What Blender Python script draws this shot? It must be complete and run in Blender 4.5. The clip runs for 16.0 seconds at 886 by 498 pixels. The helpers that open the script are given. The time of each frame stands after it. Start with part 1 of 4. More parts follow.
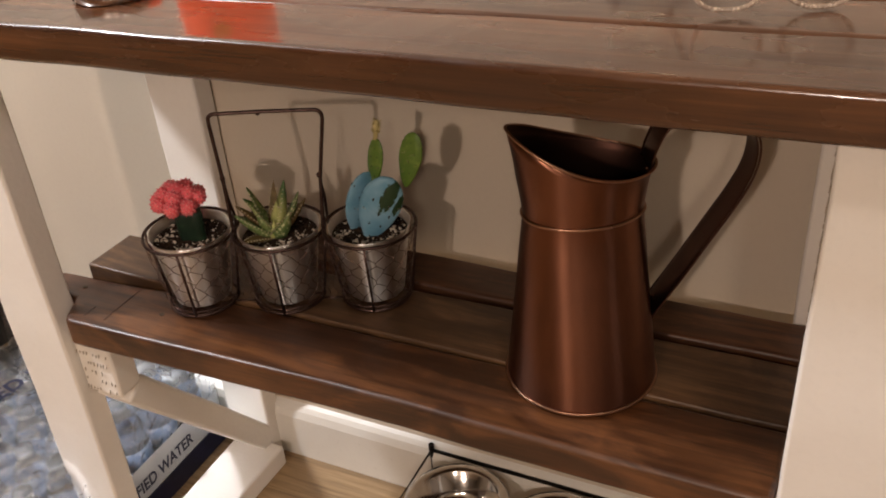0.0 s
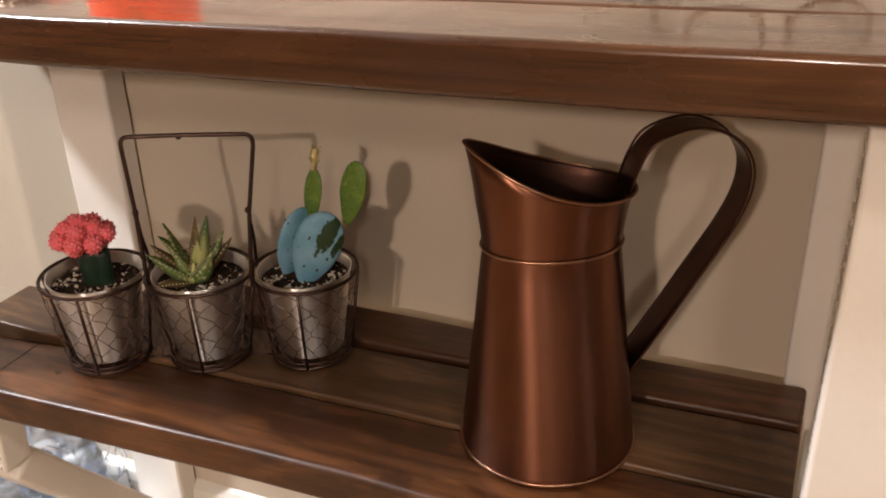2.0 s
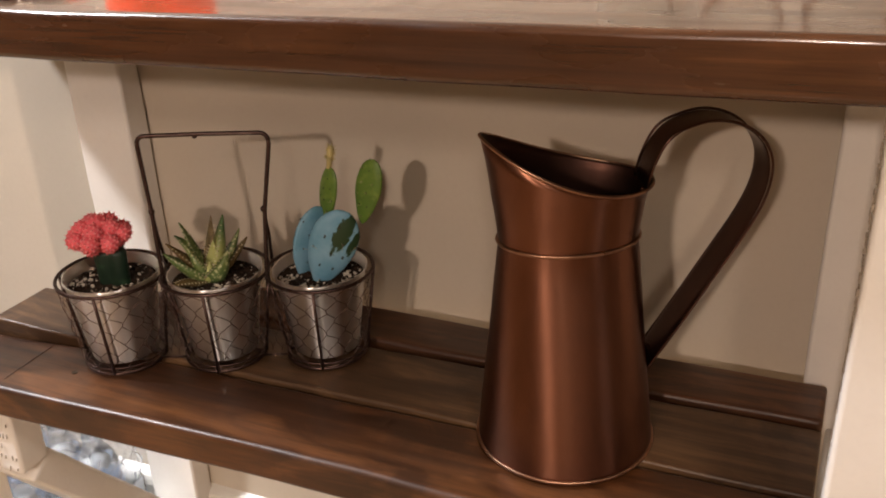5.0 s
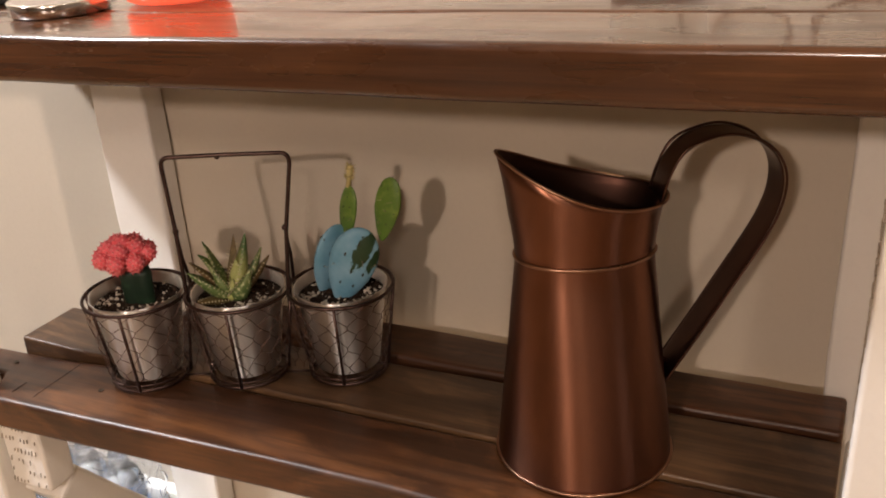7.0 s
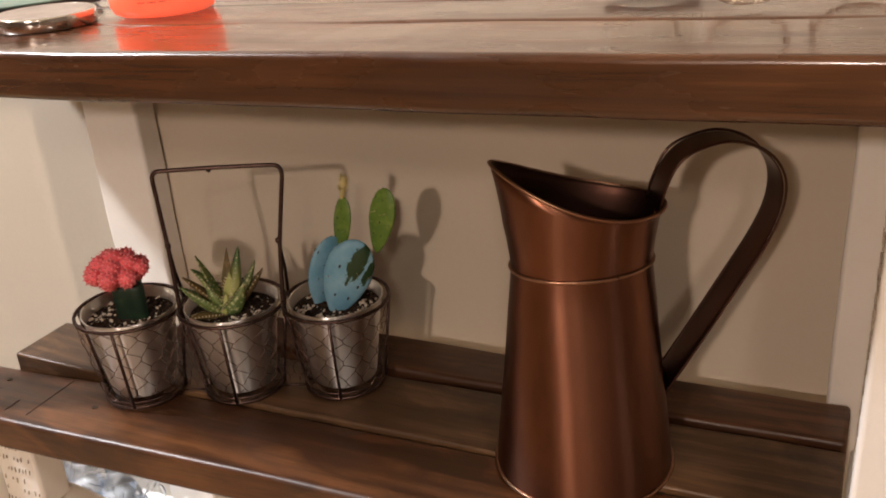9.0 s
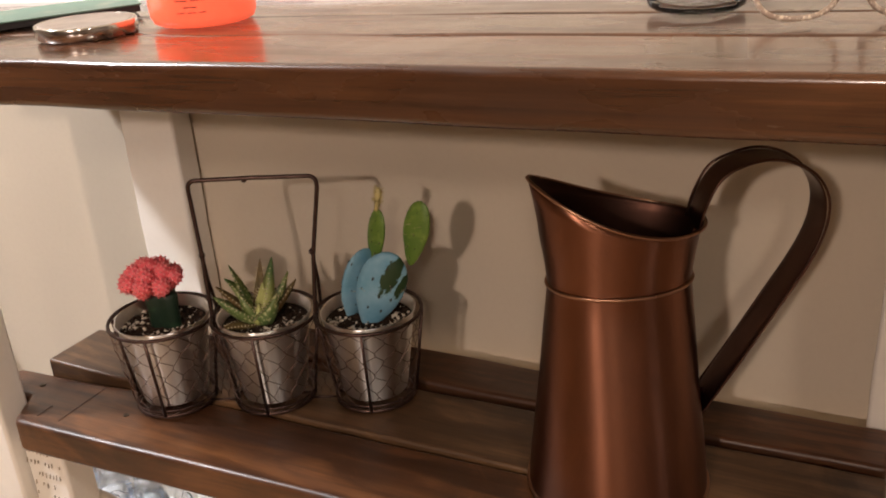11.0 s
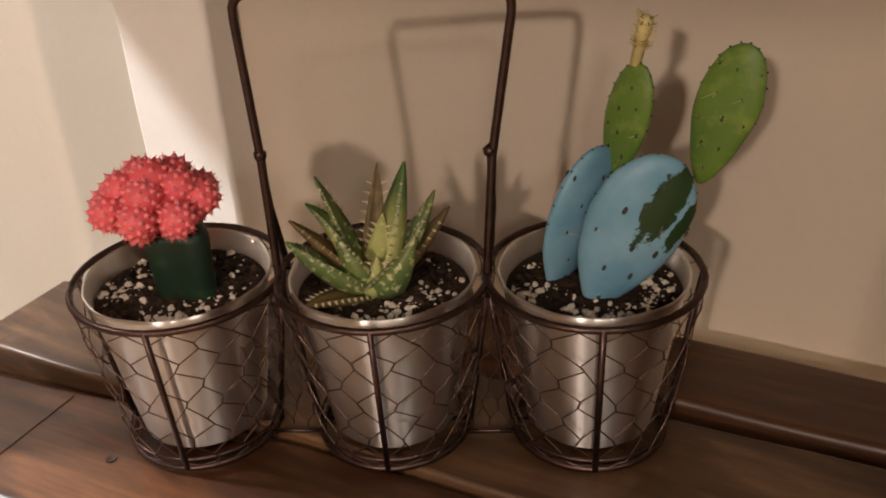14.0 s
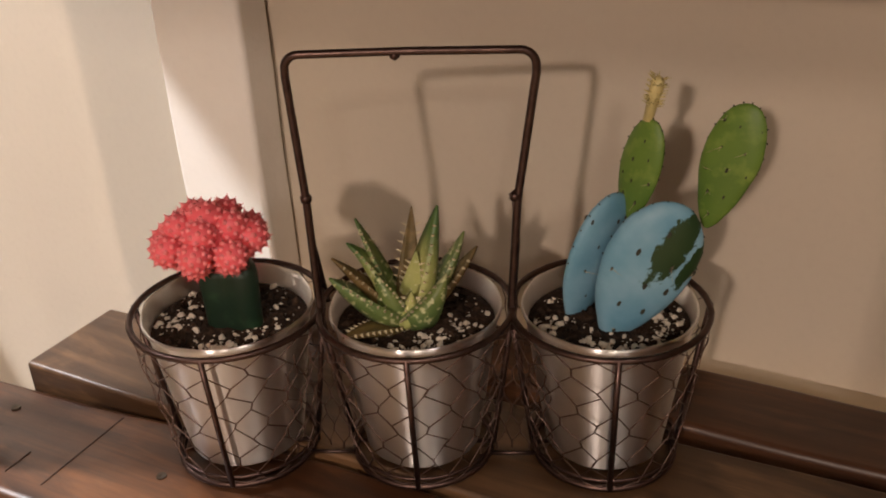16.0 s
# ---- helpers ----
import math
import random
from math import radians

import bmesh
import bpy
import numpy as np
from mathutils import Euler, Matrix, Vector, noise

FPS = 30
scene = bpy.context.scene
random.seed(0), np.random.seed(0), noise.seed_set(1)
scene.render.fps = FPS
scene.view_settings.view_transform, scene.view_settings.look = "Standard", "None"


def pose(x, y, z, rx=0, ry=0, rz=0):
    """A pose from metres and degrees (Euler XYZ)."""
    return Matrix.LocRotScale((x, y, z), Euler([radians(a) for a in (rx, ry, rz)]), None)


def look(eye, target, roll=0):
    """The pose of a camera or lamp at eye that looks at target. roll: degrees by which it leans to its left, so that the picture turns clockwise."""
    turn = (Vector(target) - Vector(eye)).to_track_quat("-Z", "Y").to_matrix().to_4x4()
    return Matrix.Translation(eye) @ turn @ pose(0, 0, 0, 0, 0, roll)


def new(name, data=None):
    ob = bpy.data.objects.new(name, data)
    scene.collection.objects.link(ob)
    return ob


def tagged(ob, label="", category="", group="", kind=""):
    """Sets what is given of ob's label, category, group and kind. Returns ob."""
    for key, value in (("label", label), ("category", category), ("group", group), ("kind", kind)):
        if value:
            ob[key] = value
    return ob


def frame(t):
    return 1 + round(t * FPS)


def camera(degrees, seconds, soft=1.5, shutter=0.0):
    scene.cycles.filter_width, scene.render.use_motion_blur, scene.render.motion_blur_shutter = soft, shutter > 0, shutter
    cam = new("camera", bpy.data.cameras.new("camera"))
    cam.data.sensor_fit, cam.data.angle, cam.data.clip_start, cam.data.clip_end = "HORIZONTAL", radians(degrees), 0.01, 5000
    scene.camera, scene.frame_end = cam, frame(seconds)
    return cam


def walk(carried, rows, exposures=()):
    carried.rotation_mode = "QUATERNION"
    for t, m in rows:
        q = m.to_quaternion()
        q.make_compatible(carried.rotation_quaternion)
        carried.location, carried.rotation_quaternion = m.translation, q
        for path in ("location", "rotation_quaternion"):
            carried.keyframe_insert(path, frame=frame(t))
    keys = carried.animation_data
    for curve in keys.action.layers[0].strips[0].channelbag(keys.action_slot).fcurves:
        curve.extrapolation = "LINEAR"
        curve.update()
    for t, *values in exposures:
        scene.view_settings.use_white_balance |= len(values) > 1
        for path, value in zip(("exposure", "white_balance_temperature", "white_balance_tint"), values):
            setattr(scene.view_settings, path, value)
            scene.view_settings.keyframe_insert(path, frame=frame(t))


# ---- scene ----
cam = camera(50.0, 16.0, soft=1.9)
PATH = [
    (0, (0.06, 0.022, 1.122), (-0.723, 1.52, 0.054), -4.6),
    (0.5, (0.036, 0.073, 1.041), (-0.676, 1.631, 0.009), -3.4),
    (1, (0.021, 0.099, 1.006), (-0.634, 1.731, 0.054), -2.0),
    (1.5, (0.011, 0.096, 1.007), (-0.673, 1.738, 0.093), -1.8),
    (2, (0.013, 0.096, 1.007), (-0.693, 1.741, 0.114), -1.7),
    (2.5, (0.014, 0.095, 0.998), (-0.71, 1.738, 0.117), -1.4),
    (3, (0.013, 0.085, 0.998), (-0.725, 1.727, 0.127), -1.6),
    (3.5, (0.013, 0.088, 0.995), (-0.728, 1.73, 0.126), -1.9),
    (4, (0.013, 0.092, 0.992), (-0.724, 1.735, 0.122), -2.1),
    (6.5, (0.019, 0.086, 0.991), (-0.75, 1.731, 0.154), -3.1),
    (7, (0.022, 0.082, 0.993), (-0.766, 1.725, 0.168), -3.5),
    (7.5, (0.023, 0.084, 0.995), (-0.773, 1.726, 0.176), -3.8),
    (8, (0.02, 0.088, 0.999), (-0.772, 1.733, 0.184), -3.9),
    (8.5, (0.021, 0.093, 0.997), (-0.772, 1.738, 0.183), -4.2),
    (9, (0.021, 0.098, 0.995), (-0.77, 1.742, 0.175), -4.3),
    (11.3, (0.008, 0.102, 0.996), (-0.838, 1.731, 0.202), -4.0),
    (11.5, (0.006, 0.106, 0.997), (-0.829, 1.74, 0.201), -4.0),
    (12, (0.0, 0.131, 0.984), (-0.831, 1.775, 0.205), -3.5),
    (12.2, (-0.017, 0.149, 0.991), (-0.830, 1.802, 0.213), -3.6),
    (12.5, (-0.078, 0.205, 0.961), (-0.905, 1.853, 0.185), -4.5),
    (12.7, (-0.142, 0.243, 0.941), (-0.956, 1.889, 0.150), -5.3),
    (13, (-0.221, 0.303, 0.911), (-1.038, 1.94, 0.105), -5.3),
    (13.2, (-0.259, 0.345, 0.893), (-1.075, 1.952, 0.028), -5.0),
    (13.5, (-0.301, 0.393, 0.861), (-1.113, 1.964, -0.074), -3.8),
    (14, (-0.335, 0.431, 0.808), (-1.137, 1.979, -0.171), -3.1),
    (14.5, (-0.347, 0.421, 0.822), (-1.136, 1.99, -0.136), -1.9),
    (15, (-0.343, 0.403, 0.829), (-1.149, 1.973, -0.113), -2.2),
    (15.5, (-0.339, 0.393, 0.832), (-1.158, 1.956, -0.11), -2.5),
    (16, (-0.33, 0.393, 0.836), (-1.149, 1.961, -0.097), -2.8),
]
walk(cam, [(t, look(eye, target, roll)) for t, eye, target, roll in PATH], exposures=[(0.0, -0.3), (0.5, -0.15), (1.5, 0.0), (12.0, 0.0), (13.5, 0.15), (14.5, 0.22), (16.0, 0.22)])

# ---- light: warm ceiling lamps of the room, dim sky outside ----
world = bpy.data.worlds.new("world")
scene.world = world
world.use_nodes = True
world.node_tree.nodes["Background"].inputs[0].default_value = (0.05, 0.055, 0.07, 1)
world.node_tree.nodes["Background"].inputs[1].default_value = 0.3


def lamp(name, place, target, watts, size, colour):
    data = bpy.data.lights.new(name, "AREA")
    data.shape, data.size, data.energy, data.color = "DISK", size, watts, colour
    ob = new(name, data)
    ob.matrix_world = look(place, target)
    return ob


WARM = (1.0, 0.78, 0.65)
lamp("ceiling_lamp", (-0.10, -3.2, 2.17), (-0.4, 0.9, 0.6), 49, 0.18, WARM)
lamp("ceiling_lamp", (-2.1, 0.2, 2.36), (-0.9, 0.9, 0.4), 72, 0.2, (0.96, 0.94, 0.97))
lamp("ceiling_lamp", (1.0, -2.3, 2.34), (0.0, 0.7, 0.6), 17, 0.28, (1.0, 0.82, 0.68))
lamp("ceiling_lamp", (0.75, -0.35, 2.36), (0.1, 0.5, 0.5), 9, 0.22, (1.0, 0.86, 0.76))


# ---- materials ----
def material(name):
    m = bpy.data.materials.new(name)
    m.use_nodes = True
    return m, m.node_tree, m.node_tree.nodes["Principled BSDF"]


def node(tree, kind, **sets):
    n = tree.nodes.new(kind)
    for key, value in sets.items():
        n.inputs[key].default_value = value
    return n


def ramp(tree, source, stops):
    n = tree.nodes.new("ShaderNodeValToRGB")
    while len(n.color_ramp.elements) < len(stops):
        n.color_ramp.elements.new(0.5)
    for e, (at, c) in zip(n.color_ramp.elements, stops):
        e.position, e.color = at, (*c, 1) if len(c) == 3 else c
    tree.links.new(source, n.inputs[0])
    return n


def grey(tree, source, a, b, lo=0.0, hi=1.0):
    return ramp(tree, source, [(lo, (a, a, a)), (hi, (b, b, b))]).outputs[0]


def coords(tree, scale=(1, 1, 1), turn=(0, 0, 0), random_shift=False):
    t = tree.nodes.new("ShaderNodeTexCoord")
    mp = tree.nodes.new("ShaderNodeMapping")
    mp.inputs["Scale"].default_value, mp.inputs["Rotation"].default_value = scale, turn
    src = t.outputs["Object"]
    if random_shift:
        info = tree.nodes.new("ShaderNodeObjectInfo")
        mul = tree.nodes.new("ShaderNodeVectorMath")
        mul.operation = "MULTIPLY_ADD"
        tree.links.new(info.outputs["Random"], mul.inputs[0])
        mul.inputs[1].default_value = (7.3, 3.1, 5.7)
        tree.links.new(src, mul.inputs[2])
        src = mul.outputs[0]
    tree.links.new(src, mp.inputs[0])
    return mp.outputs[0]


def bump(tree, bsdf, height, strength=0.3, distance=0.001, before=None):
    b = node(tree, "ShaderNodeBump", Strength=strength, Distance=distance)
    tree.links.new(height, b.inputs["Height"])
    if before is not None:
        tree.links.new(before.outputs[0], b.inputs["Normal"])
    tree.links.new(b.outputs[0], bsdf.inputs["Normal"])
    return b


def mix(tree, fac, a, b, mode="MIX"):
    n = tree.nodes.new("ShaderNodeMix")
    n.data_type, n.blend_type = "RGBA", mode
    if isinstance(fac, (int, float)):
        n.inputs[0].default_value = fac
    else:
        tree.links.new(fac, n.inputs[0])
    for slot, v in ((6, a), (7, b)):
        if isinstance(v, tuple):
            n.inputs[slot].default_value = (*v, 1)
        else:
            tree.links.new(v, n.inputs[slot])
    return n.outputs[2]


def stained_wood(name, dark, mid, light, rough=0.3, streaks=1.0, blotch=0.0):
    """Stained and varnished softwood with its grain along x."""
    m, t, b = material(name)
    warp = node(t, "ShaderNodeTexNoise", Scale=1.0, Detail=3.0)
    t.links.new(coords(t, (3.0, 10, 10), random_shift=True), warp.inputs["Vector"])
    rings = node(t, "ShaderNodeTexNoise", Scale=1.0, Detail=2.0, Distortion=0.9)
    t.links.new(coords(t, (3.6, 17, 17), random_shift=True), rings.inputs["Vector"])
    wave = node(t, "ShaderNodeTexWave", Scale=2.2, Distortion=7.0, Detail=2.5)
    wave.bands_direction = "Y"
    wave.inputs["Detail Scale"].default_value = 0.9
    t.links.new(coords(t, (1.5, 8, 8), random_shift=True), wave.inputs["Vector"])
    fine = node(t, "ShaderNodeTexNoise", Scale=1.0, Detail=6.0, Roughness=0.7)
    t.links.new(coords(t, (7, 170, 170), random_shift=True), fine.inputs["Vector"])
    c1 = ramp(t, rings.outputs[0], [(0.3, dark), (0.5, mid), (0.72, light)]).outputs[0]
    c2 = ramp(t, wave.outputs[0], [(0.05, dark), (0.45, mid), (0.95, light)]).outputs[0]
    c3 = mix(t, 0.28, c1, c2)
    c4 = mix(t, grey(t, warp.outputs[0], 0.0, 0.85, 0.38, 0.68), c3, dark)
    streak = node(t, "ShaderNodeTexNoise", Scale=1.0, Detail=5.0, Roughness=0.65, Distortion=0.4)
    t.links.new(coords(t, (2.2, 75, 75), random_shift=True), streak.inputs["Vector"])
    c4 = mix(t, grey(t, streak.outputs[0], 0.0, 0.75 * streaks, 0.48, 0.66), c4, tuple(0.55 * v for v in dark))
    c4 = mix(t, grey(t, streak.outputs[0], 0.45 * streaks, 0.0, 0.28, 0.44), c4, tuple(1.25 * v for v in light))
    if blotch:
        cloud = node(t, "ShaderNodeTexNoise", Scale=1.0, Detail=4.0, Roughness=0.6, Distortion=1.6)
        t.links.new(coords(t, (7, 16, 16), random_shift=True), cloud.inputs["Vector"])
        c4 = mix(t, grey(t, cloud.outputs[0], 0.0, blotch, 0.50, 0.68), c4, tuple(1.15 * v for v in light))
        c4 = mix(t, grey(t, cloud.outputs[0], blotch, 0.0, 0.30, 0.46), c4, tuple(0.8 * v for v in dark))
        knot = node(t, "ShaderNodeTexVoronoi", Scale=1.0)
        t.links.new(coords(t, (5.5, 11, 11), random_shift=True), knot.inputs["Vector"])
        c4 = mix(t, grey(t, knot.outputs["Distance"], 0.85, 0.0, 0.05, 0.17), c4, tuple(0.5 * v for v in dark))
    c5 = mix(t, grey(t, fine.outputs[0], 0.0, 0.6, 0.46, 0.72), c4, tuple(0.35 * v for v in dark))
    t.links.new(c5, b.inputs["Base Color"])
    smear = node(t, "ShaderNodeTexNoise", Scale=1.0, Detail=4.0)
    t.links.new(coords(t, (9, 30, 30), random_shift=True), smear.inputs["Vector"])
    t.links.new(grey(t, smear.outputs[0], rough - 0.09, rough + 0.16, 0.3, 0.75), b.inputs["Roughness"])
    b.inputs["Coat Weight"].default_value = 0.18
    b.inputs["Coat Roughness"].default_value = 0.18
    first = bump(t, b, fine.outputs[0], 0.25, 0.0006)
    bump(t, b, rings.outputs[0], 0.35, 0.0012, first)
    return m


def painted(name, colour, rough=0.5, grain=0.3, stain=(0.5, 0.42, 0.33), amount=0.25, scale=1.0):
    m, t, b = material(name)
    big = node(t, "ShaderNodeTexNoise", Scale=4.0 * scale, Detail=5.0, Roughness=0.6)
    t.links.new(coords(t), big.inputs["Vector"])
    small = node(t, "ShaderNodeTexNoise", Scale=160.0 * scale, Detail=4.0)
    t.links.new(coords(t), small.inputs["Vector"])
    c = mix(t, grey(t, big.outputs[0], 0.0, amount, 0.45, 0.8), colour, stain)
    c = mix(t, grey(t, small.outputs[0], 0.0, 0.12, 0.5, 0.8), c, tuple(v * 0.8 for v in colour))
    t.links.new(c, b.inputs["Base Color"])
    t.links.new(grey(t, small.outputs[0], rough - 0.08, rough + 0.1, 0.3, 0.7), b.inputs["Roughness"])
    first = bump(t, b, small.outputs[0], grain, 0.0006)
    bump(t, b, big.outputs[0], grain, 0.002, first)
    return m


def metal(name, colour, rough, var=0.1, tarnish=None, scale=30.0, stretch=(1, 1, 0.25), spun=0.0):
    m, t, b = material(name)
    b.inputs["Metallic"].default_value = 1.0
    n = node(t, "ShaderNodeTexNoise", Scale=scale, Detail=6.0, Roughness=0.65)
    t.links.new(coords(t, stretch), n.inputs["Vector"])
    c = mix(t, grey(t, n.outputs[0], 0.0, 0.8, 0.42, 0.75), colour, tarnish or tuple(v * 0.6 for v in colour))
    t.links.new(c, b.inputs["Base Color"])
    t.links.new(grey(t, n.outputs[0], max(0.02, rough - var), rough + var, 0.3, 0.7), b.inputs["Roughness"])
    bump(t, b, n.outputs[0], 0.08, 0.0005)
    if spun:
        tangent = t.nodes.new("ShaderNodeTangent")
        tangent.direction_type, tangent.axis = "RADIAL", "Z"
        t.links.new(tangent.outputs[0], b.inputs["Tangent"])
        b.inputs["Anisotropic"].default_value = spun
        b.inputs["Anisotropic Rotation"].default_value = 0.25
    return m


def speckled(name, base, spot, spot_scale=60.0, edge=(0.62, 0.7), rough=0.5, other=None, bump_by=0.3):
    m, t, b = material(name)
    n = node(t, "ShaderNodeTexNoise", Scale=spot_scale, Detail=3.0)
    t.links.new(coords(t), n.inputs["Vector"])
    big = node(t, "ShaderNodeTexNoise", Scale=spot_scale * 0.2, Detail=3.0)
    t.links.new(coords(t), big.inputs["Vector"])
    c = mix(t, grey(t, big.outputs[0], 0.0, 1.0, 0.35, 0.7), base, other or tuple(v * 0.6 for v in base))
    c = mix(t, grey(t, n.outputs[0], 0.0, 1.0, *edge), c, spot)
    t.links.new(c, b.inputs["Base Color"])
    b.inputs["Roughness"].default_value = rough
    bump(t, b, n.outputs[0], bump_by, 0.001)
    return m


WOOD_TOP = stained_wood("walnut_stained_top", (0.050, 0.017, 0.0060), (0.108, 0.040, 0.0145), (0.178, 0.071, 0.027), 0.25)
WOOD_TOP.node_tree.nodes["Principled BSDF"].inputs["Coat Weight"].default_value = 0.6
WOOD_TOP.node_tree.nodes["Principled BSDF"].inputs["Coat Roughness"].default_value = 0.12
WOOD_SHELF = stained_wood("walnut_stained_shelf", (0.038, 0.0135, 0.0052), (0.112, 0.040, 0.0135), (0.230, 0.090, 0.031), 0.38, 0.45, 0.42)
WOOD_GREY = stained_wood("grey_brown_stained_shelf", (0.046, 0.022, 0.0098), (0.112, 0.057, 0.026), (0.20, 0.108, 0.050), 0.42, 0.5, 0.5)
for m in (WOOD_SHELF, WOOD_GREY):
    m.node_tree.nodes["Principled BSDF"].inputs["Coat Roughness"].default_value = 0.38
WHITE = painted("white_painted_lumber", (0.91, 0.88, 0.83), 0.45, 0.5, (0.55, 0.47, 0.38), 0.25)
WALL = painted("beige_wall_paint", (0.62, 0.545, 0.44), 0.62, 0.35, (0.54, 0.47, 0.38), 0.3)
# Made-up dark colour for the unseen walls, to cut fill light and reflections.
FAR_WALL = painted("fill_cutting_taupe_paint", (0.27, 0.235, 0.20), 0.62, 0.35, (0.23, 0.20, 0.16), 0.3)
TRIM = painted("white_trim_paint", (0.80, 0.78, 0.72), 0.35, 0.2)
CEILING = painted("ceiling_paint", (0.75, 0.72, 0.66), 0.8, 0.3)
FLOOR = stained_wood("tan_floor", (0.34, 0.22, 0.11), (0.44, 0.30, 0.16), (0.52, 0.37, 0.21), 0.42)
COPPER = metal("aged_copper", (0.212, 0.094, 0.058), 0.36, 0.07, (0.112, 0.051, 0.034), 14.0, spun=0.85)
# Lighter copper for the rims and the neck bead.
COPPER_EDGE = metal("lighter_copper_edge", (0.40, 0.23, 0.15), 0.32, 0.06, (0.24, 0.13, 0.085), 40.0)
COPPER_DARK = metal("dark_aged_copper", (0.10, 0.05, 0.036), 0.34, 0.06, (0.055, 0.027, 0.02), 18.0)
# Copper darkened in colour to deepen the shade inside the pitcher.
COPPER_INNER_SHADE = metal("shade_darkened_copper_inside", (0.062, 0.030, 0.022), 0.45, 0.08, (0.035, 0.018, 0.014), 18.0)
STEEL = metal("galvanised_steel", (0.95, 0.94, 0.93), 0.345, 0.06, (0.82, 0.81, 0.80), 24.0, (1, 1, 0.03), spun=1.0)
CHROME = metal("polished_steel", (0.75, 0.72, 0.68), 0.13, 0.05)
NET = metal("dull_brown_net_wire", (0.17, 0.115, 0.098), 0.42, 0.1, (0.09, 0.055, 0.045), 120.0, (1, 1, 1))
RUST = metal("rusty_brown_wire", (0.105, 0.068, 0.060), 0.40, 0.1, (0.05, 0.03, 0.025), 120.0, (1, 1, 1))
BLACK_WIRE = metal("black_enamelled_wire", (0.03, 0.03, 0.03), 0.4)
SOIL = speckled("potting_soil", (0.022, 0.012, 0.007), (0.07, 0.04, 0.024), 260.0, (0.5, 0.75), 0.9, bump_by=1.0)
SOIL.node_tree.nodes["Principled BSDF"].inputs["Specular IOR Level"].default_value = 0.25
PERLITE = speckled("perlite", (0.80, 0.73, 0.62), (0.55, 0.46, 0.36), 300.0, (0.5, 0.7), 0.9)
DARK_GREEN = speckled("dark_green_cactus_skin", (0.009, 0.030, 0.015), (0.02, 0.055, 0.024), 90.0, (0.55, 0.75), 0.5)
ALOE = speckled("spotted_aloe_skin", (0.16, 0.21, 0.06), (0.50, 0.52, 0.27), 260.0, (0.56, 0.62), 0.42, (0.085, 0.15, 0.045))
ALOE_PALE = speckled("pale_rooted_aloe_skin", (0.50, 0.52, 0.20), (0.70, 0.70, 0.40), 260.0, (0.60, 0.66), 0.42, (0.42, 0.46, 0.15))


def greener_tip(m, green, start, end):
    """Leaf colour that turns green away from the plant's heart."""
    t = m.node_tree
    b = t.nodes["Principled BSDF"]
    src = b.inputs["Base Color"].links[0].from_socket
    tc = t.nodes.new("ShaderNodeTexCoord")
    far = t.nodes.new("ShaderNodeVectorMath")
    far.operation = "LENGTH"
    t.links.new(tc.outputs["Object"], far.inputs[0])
    t.links.new(mix(t, grey(t, far.outputs["Value"], 0.0, 0.92, start, end), src, green), b.inputs["Base Color"])


greener_tip(ALOE_PALE, (0.045, 0.13, 0.03), 0.034, 0.056)
ALOE_BROWN = speckled("browned_aloe_leaf", (0.15, 0.088, 0.026), (0.21, 0.14, 0.05), 110.0, (0.5, 0.7), 0.55, (0.085, 0.078, 0.024))
THORN = speckled("pale_thorn", (0.75, 0.66, 0.45), (0.6, 0.5, 0.3), 200.0)
PAD_GREEN = speckled("green_cactus_pad", (0.13, 0.23, 0.03), (0.19, 0.29, 0.05), 120.0, (0.5, 0.72), 0.5, (0.085, 0.17, 0.025))
BUD = speckled("yellow_cactus_bud", (0.68, 0.58, 0.26), (0.62, 0.5, 0.22), 300.0)
AREOLE = speckled("dark_areole", (0.05, 0.05, 0.035), (0.10, 0.09, 0.05), 300.0, rough=0.8)
WATER_BLUE = speckled("blue_bottle_label", (0.30, 0.44, 0.68), (0.7, 0.77, 0.85), 60.0, (0.55, 0.7), 0.3)
PANEL = painted("pale_printed_film", (0.50, 0.53, 0.56), 0.25, 0.3, (0.38, 0.42, 0.47), 0.5, 6.0)
INK = speckled("navy_ink", (0.012, 0.015, 0.05), (0.02, 0.025, 0.06), 90.0)
DARK_INK = speckled("brown_ink", (0.30, 0.045, 0.03), (0.24, 0.035, 0.025), 90.0)
BLACK = painted("black_plastic", (0.012, 0.012, 0.013), 0.45, 0.3, (0.03, 0.03, 0.03), 0.3)
SCREW = metal("dull_steel_screw", (0.12, 0.10, 0.08), 0.5)
SAW_DARK = speckled("dark_saw_line", (0.045, 0.022, 0.012), (0.06, 0.034, 0.02), 90.0)
KIBBLE = speckled("dry_pet_food", (0.22, 0.09, 0.035), (0.35, 0.16, 0.07), 120.0, rough=0.8)
TEAL = speckled("teal_lid_print", (0.17, 0.30, 0.24), (0.33, 0.36, 0.29), 25.0, (0.55, 0.8), 0.45)
TIN_TOP = metal("dull_silver_tin", (0.62, 0.56, 0.53), 0.33, 0.08)
YELLOW = speckled("orange_yellow_print", (0.95, 0.38, 0.06), (0.95, 0.55, 0.15), 60.0)
RIM_PLASTIC = speckled("sparkly_beige_spectacle_rim", (0.55, 0.43, 0.34), (0.85, 0.75, 0.62), 400.0, (0.5, 0.65), 0.25)


